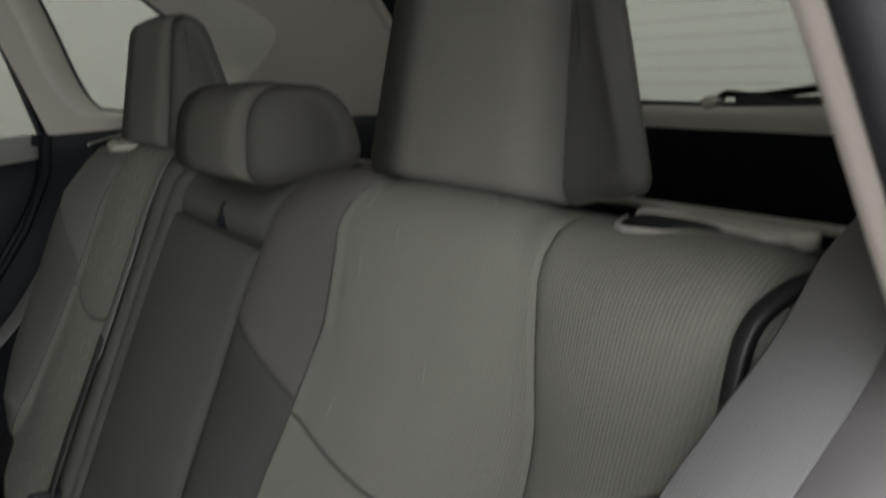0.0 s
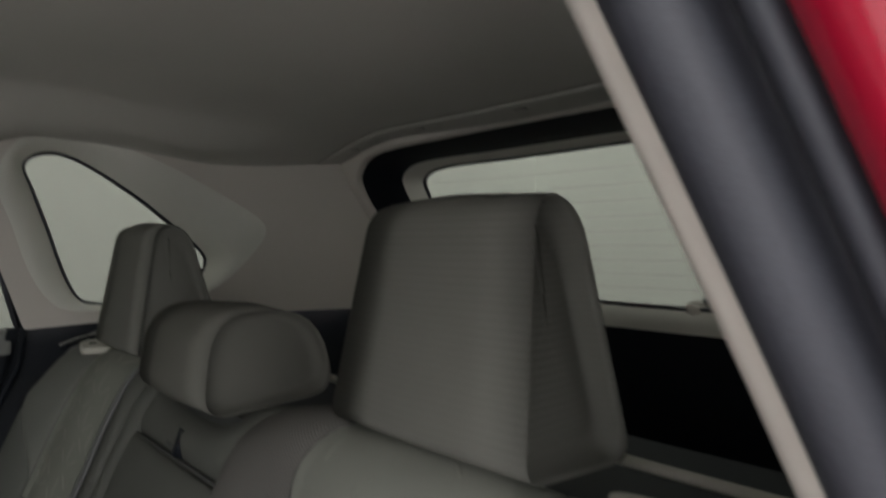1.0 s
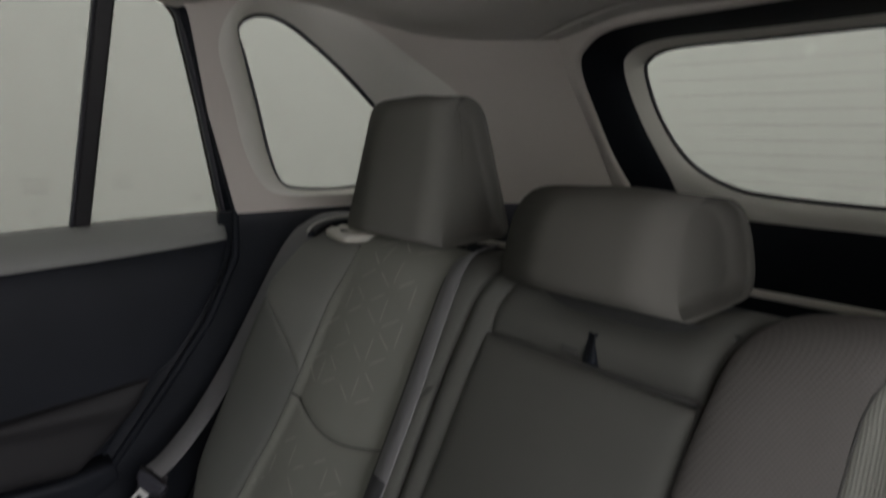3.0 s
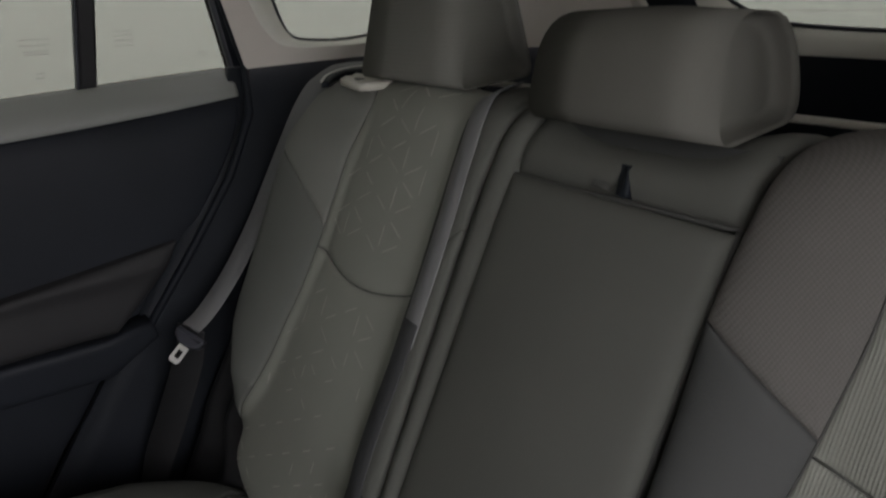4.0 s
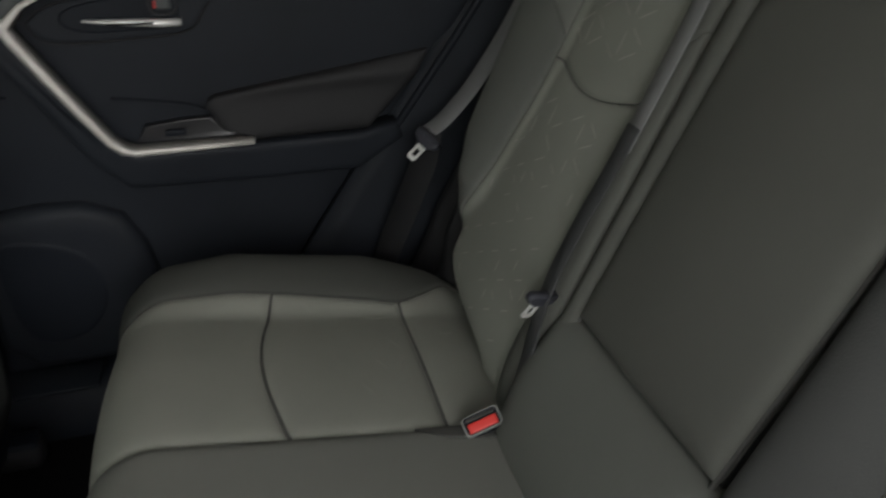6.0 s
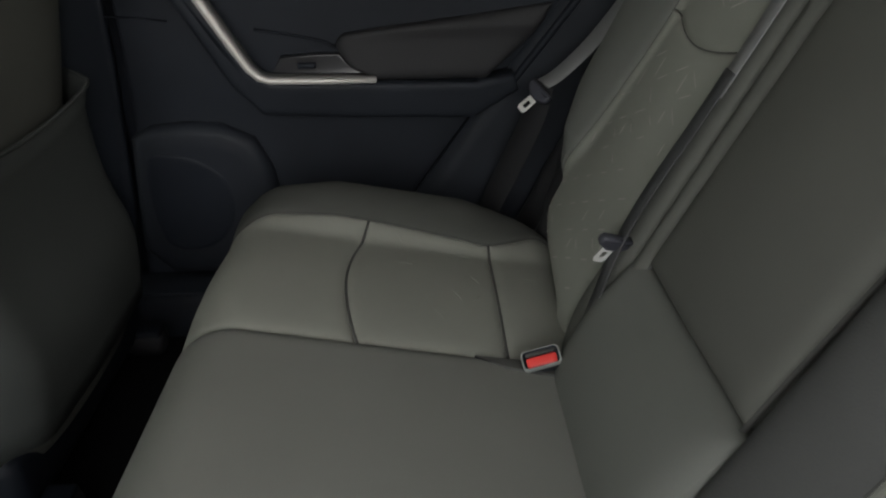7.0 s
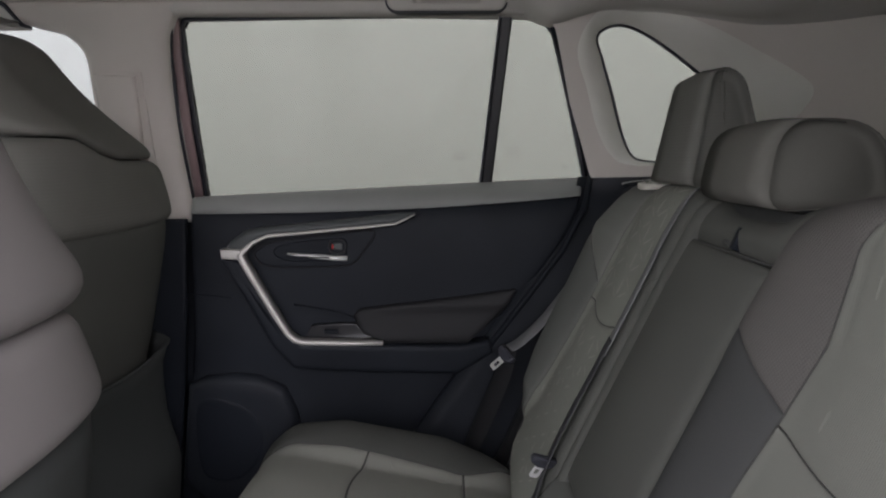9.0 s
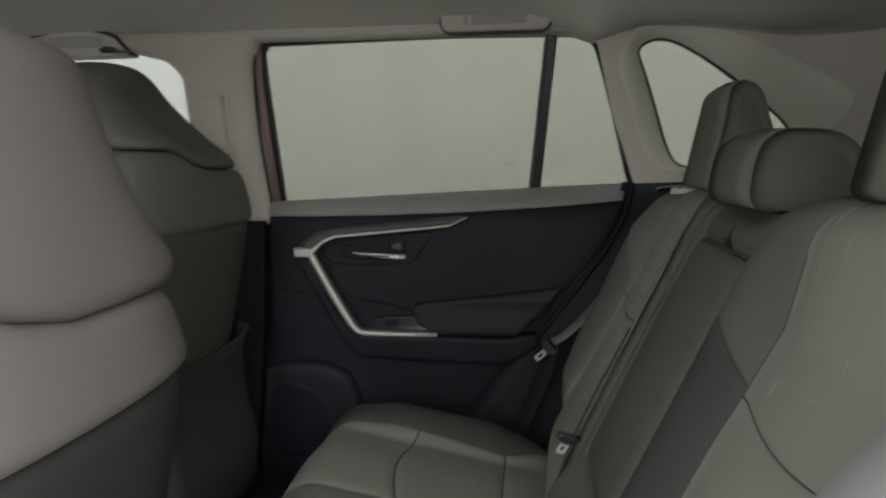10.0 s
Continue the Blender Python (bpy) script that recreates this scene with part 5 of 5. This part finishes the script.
# pale strip behind the seat backs and fold levers on the seat tops
cover = thing("cargo_cover", "black cargo cover cloth with a pale front edge bar", "cargo cover", (0.0, 0.40, 1.1))
block("edge_bar", (1.24, 0.012, 0.007), (0.0, 0.205, 1.2265), TAN, cover, "pale edge bar", bevel=0.003)
block("cloth", (1.22, 0.40, 0.006), (0.0, 0.43, 1.10), TRIM_DARK, cover, "black cover cloth", bevel=0.002)


def fold_lever(sgn, z0, dx, dy, label):
    """A seat fold lever; dx and dy shift it from its place on the double seat."""
    lv = thing("fold_lever", label, "lever", (sgn * (0.535 + dx), 0.075 + dy, z0), group="fold levers")
    m = lambda a, b, h: (sgn * (a + dx), b + dy, z0 + 0.06 * (b - 0.05) + h)
    plate("lever_bar", smooth2([(0.482, 0.091), (0.490, 0.084), (0.527, 0.087), (0.548, 0.079), (0.569, 0.078), (0.588, 0.094), (0.586, 0.102), (0.557, 0.099), (0.517, 0.102), (0.490, 0.098)], 3), m, 0.0062, TAN, lv, "pale plastic lever bar", edge=0.003)
    hole = [(0.494, 0.056), (0.508, 0.053), (0.545, 0.070), (0.546, 0.078), (0.527, 0.086), (0.490, 0.083)]
    if sgn < 0:
        plate("surround", smooth2([(0.482, 0.074), (0.492, 0.054), (0.508, 0.050), (0.560, 0.060), (0.578, 0.068), (0.580, 0.090), (0.540, 0.100), (0.488, 0.098)], 3), m, 0.0050, TAN, lv, "pale plastic surround", edge=0.002)
        hole = [(a * 0.4 + 0.333, b * 0.4 + 0.045) for a, b in hole]
    plate("slot", smooth2(hole, 3), m, 0.0055, TRIM_DARK, lv, "dark finger slot", edge=0.001)
    sweep("slot_lip", [m(a, b, 0.0045) for a, b in ((0.486, 0.074), (0.492, 0.056), (0.502, 0.051), (0.520, 0.055), (0.545, 0.066), (0.566, 0.070), (0.582, 0.078))], circle(0.0018, 6), SATIN, lv, "thin silver lip of the slot", up=(0, 0, 1))


fold_lever(1, 1.2415, 0.0, 0.0, "pale seat fold lever behind a dark finger slot")
fold_lever(-1, 1.2350, -0.085, -0.034, "pale seat fold lever in a pale surround beside the headrest")


# ---------- seat belts ----------
def ribbon(name, pts, widths, faces_to, mat, parent, label="", thick=0.0016):
    rings = []
    pts = [Vector(p) for p in pts]
    for i, p in enumerate(pts):
        t = (pts[min(i + 1, len(pts) - 1)] - pts[max(i - 1, 0)]).normalized()
        nrm = Vector(faces_to[i] if isinstance(faces_to, list) else faces_to)
        s = t.cross(nrm).normalized()
        nrm = s.cross(t).normalized()
        w = widths / 2
        rings.append([p + s * a + nrm * b for a, b in ((-w, 0), (-w * 0.94, thick / 2), (w * 0.94, thick / 2), (w, 0), (w * 0.94, -thick / 2), (-w * 0.94, -thick / 2))])
    return loft(name, rings, mat, parent, label)


def tongue(parent, at, along, facing, size=1.0):
    """A belt tongue: black moulded cross bar with a slotted steel plate."""
    a, f = Vector(along).normalized(), Vector(facing).normalized()
    s = a.cross(f).normalized()
    f = s.cross(a)
    o = Vector(at)
    m = lambda u, v, h: tuple(o + s * u * size + a * v * size + f * h * size)
    tg = plate("tongue", [(-0.033, -0.012), (-0.030, -0.018), (0.030, -0.018), (0.034, -0.010), (0.030, 0.0), (0.012, 0.010), (-0.012, 0.010), (-0.030, 0.0)], m, 0.009, RUBBER, parent, "black moulded belt tongue", edge=0.004, back=0.005)
    ring_o = [(-0.011, 0.008), (0.011, 0.008), (0.012, 0.040), (0.008, 0.046), (-0.008, 0.046), (-0.012, 0.040)]
    ring_i = [(-0.006, 0.020), (0.006, 0.020), (0.006, 0.034), (0.004, 0.036), (-0.004, 0.036), (-0.006, 0.034)]
    verts = [m(u, v, h) for h in (0.0015, -0.0015) for r in (ring_o, ring_i) for u, v in r]
    faces = []
    for i in range(6):
        j = (i + 1) % 6
        faces += [(i, j, 6 + j, 6 + i), (12 + i, 18 + i, 18 + j, 12 + j), (i, 12 + i, 12 + j, j), (6 + i, 6 + j, 18 + j, 18 + i)]
    from_arrays("tongue_plate", verts, faces, STEEL, tg, "slotted steel plate", smooth=False)


belt = thing("seat_belt", "dark grey outer seat belt hanging beside the seat", "seat belt", (-0.6, -0.1, 0.9))
ribbon("webbing", spline([(-0.606, 0.155, 1.240), (-0.611, 0.110, 1.240), (-0.616, 0.070, 1.224), (-0.618, 0.034, 1.188), (-0.616, -0.02, 1.100), (-0.608, -0.068, 1.026), (-0.598, -0.122, 0.958), (-0.588, -0.170, 0.914), (-0.582, -0.197, 0.899)], 5), 0.040, [(0.28, -0.2, 0.95)] * 6 + [(0.28, -0.6, 0.7)] * 5 + [(0.28, -0.9, 0.3)] * 40, WEBBING, belt, "grey woven webbing")
# lower strap, darker than the webbing above the tongue
ribbon("anchor_strap", spline([(-0.582, -0.196, 0.90), (-0.586, -0.206, 0.85), (-0.602, -0.238, 0.76), (-0.618, -0.268, 0.68), (-0.628, -0.285, 0.61)], 5), 0.052, (0.45, -0.88, -0.15), DOOR_REST, belt, "dark lower strap")
tongue(belt, (-0.572, -0.207, 0.884), (0.10, -0.76, -0.64), (0.55, -0.58, 0.60), 0.76)
belt2 = thing("seat_belt", "dark grey outer seat belt beside the open door", "seat belt", (0.62, -0.1, 0.95))
ribbon("webbing", spline([(0.6265, 0.10, 1.262), (0.6295, 0.05, 1.249), (0.6325, 0.018, 1.233), (0.6335, -0.012, 1.218), (0.6315, -0.045, 1.199), (0.6275, -0.078, 1.172), (0.6225, -0.12, 1.11), (0.6185, -0.17, 1.0), (0.6165, -0.22, 0.86), (0.6145, -0.25, 0.74)], 5), 0.038, [(0.12, -0.45, 0.88)] * 30 + [(0.25, -0.8, 0.5)] * 16, WEBBING, belt2, "grey woven webbing")
sweep("edge_guide", spline([on_back(0.628, 0.105, 0.0), on_back(0.615, 0.082, 0.004), on_back(0.603, 0.064, 0.004), on_back(0.596, 0.043, 0.004), on_back(0.596, 0.018, 0.002), on_back(0.598, -0.03, -0.004), on_back(0.594, -0.12, -0.008)], 5), round_rect(0.010, 0.008, 0.003, 2), GLOSS_BLACK, belt2, "shiny black belt guide", up=(0, -1, 0.4))
side = spline([(0.6325, 0.030, 1.236), (0.6335, -0.012, 1.216), (0.6315, -0.045, 1.196), (0.6275, -0.078, 1.168), (0.6225, -0.12, 1.106), (0.6185, -0.17, 0.996), (0.6165, -0.22, 0.856), (0.6145, -0.27, 0.70)], 5)
tagged(sheet("lining_rear_left", [[(p.x + a, p.y + b, p.z + c) for p in side] for a, b, c in ((-0.012, 0.006, -0.008), (0.014, 0.002, -0.007), (0.021, 0.0, -0.007), (0.030, 0.0, -0.004), (0.046, 0.001, -0.006), (0.058, 0.010, -0.020))], DOOR_SIDE, None, thick=0.006, away=(0, 0.9, -0.4)), "grey plastic side lining between the seat belt and the open door", "side lining", kind="structure")
belt3 = thing("seat_belt", "centre seat belt lying down the edge of the single seat", "seat belt", (-0.18, -0.1, 0.95))
ribbon("webbing", spline([on_back(-0.184, 0.10, 0.010), on_back(-0.178, 0.06, 0.014), on_back(-0.168, 0.0, 0.015), on_back(-0.165, -0.065, 0.016), on_back(-0.164, -0.13, 0.017), on_back(-0.164, -0.20, 0.018)], 5), 0.029, (-0.12, -0.9, 0.38), WEBBING, belt3, "grey woven webbing")
# lower run of the same belt, shade put into its colour
ribbon("lower_strap", spline([on_back(-0.164, -0.175, 0.0195), on_back(-0.165, -0.235, 0.020), on_back(-0.168, -0.29, 0.021), on_back(-0.168, -0.35, 0.021), on_back(-0.160, -0.40, 0.020), on_back(-0.148, -0.45, 0.016), on_back(-0.142, -0.51, 0.008), on_back(-0.140, -0.575, 0.0)], 5), 0.029, (-0.12, -0.9, 0.38), SHADED_WEBBING, belt3, "lower strap, its webbing darkened for shade")
tongue(belt3, on_back(-0.160, -0.383, 0.028), (-0.30, -0.42, -0.86), (0.85, 0.32, 0.12), 0.66)


def buckle(at, facing, along):
    """A buckle whose open end, with the red button, looks up out of the seat gap."""
    bk = thing("belt_buckle", "black belt buckle with a red release button in the seat gap", "belt buckle", at, group="belt buckles")
    n = Vector(facing).normalized()
    side = n.cross(Vector(along)).normalized()
    run = side.cross(n)
    put = lambda a, b, h: tuple(Vector(at) + run * a + side * b + n * h)
    o = round_rect(0.044, 0.022, 0.005, 3)
    loft("housing", [[put(a * k, b * k, h) for a, b in o] for k, h in ((0.9, -0.07), (1.0, -0.055), (1.0, 0.012), (0.95, 0.015), (0.86, 0.015), (0.84, 0.011), (0.80, 0.009))], TRIM_DARK, bk, "black plastic housing")
    i = round_rect(0.035, 0.0115, 0.002, 2)
    loft("button", [[put(a * k, b * k - 0.003, h) for a, b in i] for k, h in ((1.0, 0.006), (1.0, 0.0125), (0.94, 0.0138), (0.7, 0.0142))], RED_PLASTIC, bk, "red release button")
    loft("slot", [[put(a, b * 0.4 + 0.0075, h) for a, b in i] for h in (0.004, 0.0105)], SEAM, bk)
    loft("bezel", [[put(a * k, b * k, h) for a, b in o] for k, h in ((1.02, 0.006), (1.02, 0.0150), (0.98, 0.0165), (0.93, 0.0162), (0.91, 0.012))], DOOR_PAD, bk, "grey plastic bezel", cap=False)


buckle((-0.138, -0.258, 0.705), (0.55, -0.25, 0.79), (0.0, 0.95, 0.30))
plate("buckle_slit", [(-0.148, -0.335), (-0.152, -0.200), (-0.122, -0.200), (-0.130, -0.300)], lambda x, y, h: on_seat(x, y, h), 0.004, SEAM, bench, "dark slit in the cushion round the buckle", edge=0.002, back=0.01)


# ---------- grab handles ----------
def grab_handle(y0, y1, z0, z1, label, shape=None):
    """A folding handle lying in a moulded base plate on the rail over a window."""
    gh = thing("grab_handle", label, "grab handle", (-0.62, (y0 + y1) / 2, (z0 + z1) / 2), group="grab handles")
    at = lambda y, z, h: (-0.634 + 0.25 * (z - 1.55) + h, y, z)
    w, t = y1 - y0, z1 - z0
    cy, cz, hb = (y0 + y1) / 2, (z0 + z1) / 2, 0.016 if not shape else 0.0115
    outline = shape or [(cy + a, cz + b) for a, b in round_rect(w, t, t * 0.42, 5)]
    plate("joint", outline, at, 0.009, RUBBER, gh, "dark joint round the base", edge=0.002, back=0.03)
    plate("base", [(cy + (y - cy) * (1 - 0.008 / w), cz - (0.0012 if not shape else 0.0045) + (z - cz) * (1 - 0.006 / t)) for y, z in outline], at, hb, HEADLINER, gh, "moulded beige base plate", edge=0.005, back=0.03)
    # a flat finger slot, its shade put into darker beige, with a lip, and the hinge block at its end
    plate("finger_slot", [(cy + a, cz + b) for a, b in round_rect(w * 0.56, t * 0.44, t * 0.10, 3)], at, hb + 0.0004, SLOT, gh, "shaded finger slot", edge=0.001, back=0.002)
    sweep("grip", [at(cy + a, cz + b, hb) for a, b in round_rect(w * 0.56, t * 0.46, t * 0.11, 3)], circle(0.0016, 6), HEADLINER, gh, "rounded lip of the grip", up=(1, 0, 0), closed=True)
    block("hinge", (0.006, 0.010, t * 0.40), (at(y0, cz, hb + 0.0025)[0], y0 + w * 0.275, cz), HEADLINER, gh, "small hinge block", bevel=0.002)


grab_handle(-0.446, -0.203, 1.574, 1.622, "beige grab handle folded against the headliner over the rear door")
arch = spline([(-1.452, 1.560, 0), (-1.430, 1.591, 0), (-1.350, 1.608, 0), (-1.264, 1.610, 0), (-1.209, 1.597, 0), (-1.188, 1.576, 0), (-1.172, 1.549, 0)], 4)
grab_handle(-1.452, -1.172, 1.549, 1.610, "beige grab handle folded against the headliner over the front door", [(q.x, q.y) for q in arch] + [(-1.30, 1.547), (-1.44, 1.547)])


# ---------- front seats ----------
def pad(name, centre, z0, z1, half, rear, depth, mat, parent, label="", soft=0.03, bulge=0.015, low=None, high=None, square=3.4, n=22):
    """An upholstered block: rounded in plan, softly closed at both ends. half and rear are functions of z; low and high lift its ends along x."""
    rings = []
    for k in range(n + 1):
        s = 0.5 - 0.5 * math.cos(math.pi * k / n)
        z = z0 + (z1 - z0) * s
        d = min(z - z0, z1 - z)
        q = 1 - min(1.0, d / soft)
        inset = soft * (1 - math.sqrt(max(0.0, 1 - q * q)))
        w, dp, y = half(z) - inset, depth(z) - 2 * inset * 0.9, rear(z) - inset * 0.9
        ring = []
        for i in range(44):
            a = 2 * math.pi * i / 44
            ca, sa = math.cos(a), math.sin(a)
            dx = w * math.copysign(abs(ca) ** (2 / square), ca)
            dy = dp / 2 * math.copysign(abs(sa) ** (2 / square), sa)
            dy += bulge * (1 - (dx / w) ** 2) if sa > 0 else 0.0
            lift = (low(dx) * (1 - s) if low else 0.0) + (high(dx) * s if high else 0.0)
            ring.append((centre + dx, y - dp / 2 + dy, z + lift))
        rings.append(ring)
    return loft(name, rings, mat, parent, label)


def front_seat(label, cx, dy, dz, lean, head, cloth, cover, low, tuck):
    """A front seat seen from behind; dy and dz set it back and down, lean and tuck tip its headrest, low is the foot of its shoulder panel, head gives the headrest's half width by height."""
    fs = thing("front_seat", label, "car seat", (cx, -1.0 + dy, 0.45), group="front seats")
    rear = interp([(0.50, -0.90), (0.62, -0.885), (0.69, -0.882), (0.775, -0.905), (0.90, -0.913), (0.93, -0.903), (1.05, -0.880), (1.17, -0.864), (1.29, -0.880)])
    half = interp([(0.50, 0.225), (0.63, 0.238), (0.93, 0.236), (1.10, 0.246), (1.19, 0.246), (1.25, 0.232), (1.29, 0.215)])
    at = lambda f: (lambda z: f(z - dz))
    back = lambda z: rear(z - dz) + dy
    crease = lambda dx: 0.034 * max(0.0, min(1.0, (dx - 0.03) / 0.09))
    pad("backrest", cx, 0.50 + dz, 1.185 + dz, at(lambda z: half(z) - 0.010), lambda z: back(z) - 0.010, const(0.13), cover, fs, "dark covered rear of the backrest", soft=0.02)
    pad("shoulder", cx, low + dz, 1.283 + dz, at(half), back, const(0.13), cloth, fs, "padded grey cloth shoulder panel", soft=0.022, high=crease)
    # cloth map pocket, its mouth slightly open
    rows = []
    for j in range(11):
        s = j / 10
        row = []
        for i in range(25):
            dx = -0.222 + 0.444 * i / 24
            z = 0.56 + dz + (0.352 + 0.022 * (dx / 0.222) ** 2) * s
            edge_in = max(0.0, abs(dx) / 0.222 - 0.78) / 0.22
            row.append((cx + dx, back(z) + 0.010 + 0.012 * (1 - (dx / 0.24) ** 2) + 0.010 * s ** 4 * (1 - edge_in) - 0.045 * edge_in ** 1.6, z))
        rows.append(row)
    sheet("map_pocket", rows, BACK_PANEL, fs, "cloth map pocket", thick=0.005, away=(0, -1, 0))
    sweep("pocket_hem", [Vector(p) + Vector((0, 0.001, 0)) for p in rows[-1]], circle(0.0030, 6), BACK_PANEL, fs, "sewn pocket hem", up=(0, 0, 1))
    # broad headrest, tipped forward
    ztop = head[-1][0]
    hw = interp(head)
    zb = head[0][0]
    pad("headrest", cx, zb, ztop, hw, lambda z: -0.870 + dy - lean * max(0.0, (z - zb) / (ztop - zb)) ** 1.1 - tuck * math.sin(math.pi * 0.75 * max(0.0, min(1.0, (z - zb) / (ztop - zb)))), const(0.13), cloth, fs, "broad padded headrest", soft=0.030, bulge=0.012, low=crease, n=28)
    # filler closing the gap, dark to give the crease its shade
    pad("headrest_gap", cx, zb - 0.03, zb + 0.048, const(0.196), const(-0.926 + dy), const(0.07), SEAM, fs, "dark filler for the shaded gap under the headrest", soft=0.01, bulge=0.008)
    block("seat_base", (0.48, 0.50, 0.14), (cx, -1.17 + dy, 0.60 + dz), FABRIC_SIDE, fs, "front seat cushion", bevel=0.04)
    block("seat_skirt", (0.44, 0.30, 0.10), (cx, -1.06 + dy, 0.50 + dz * 0.3), TRIM_DARK, fs, "black plastic skirt under the seat", bevel=0.02)
    for x in (-0.19, 0.19):
        block("rail", (0.04, 0.50, 0.05), (cx + x, -1.12 + dy, 0.447), TRIM_DARK, fs, "black seat rail", bevel=0.006)
        block("rail_cover", (0.050, 0.07, 0.045), (cx + x, -0.90 + dy, 0.444), DOOR_REST, fs, "grey rail end cover", bevel=0.018)
    return fs


# same seat twice: cloth and cover tones carry how each is lit
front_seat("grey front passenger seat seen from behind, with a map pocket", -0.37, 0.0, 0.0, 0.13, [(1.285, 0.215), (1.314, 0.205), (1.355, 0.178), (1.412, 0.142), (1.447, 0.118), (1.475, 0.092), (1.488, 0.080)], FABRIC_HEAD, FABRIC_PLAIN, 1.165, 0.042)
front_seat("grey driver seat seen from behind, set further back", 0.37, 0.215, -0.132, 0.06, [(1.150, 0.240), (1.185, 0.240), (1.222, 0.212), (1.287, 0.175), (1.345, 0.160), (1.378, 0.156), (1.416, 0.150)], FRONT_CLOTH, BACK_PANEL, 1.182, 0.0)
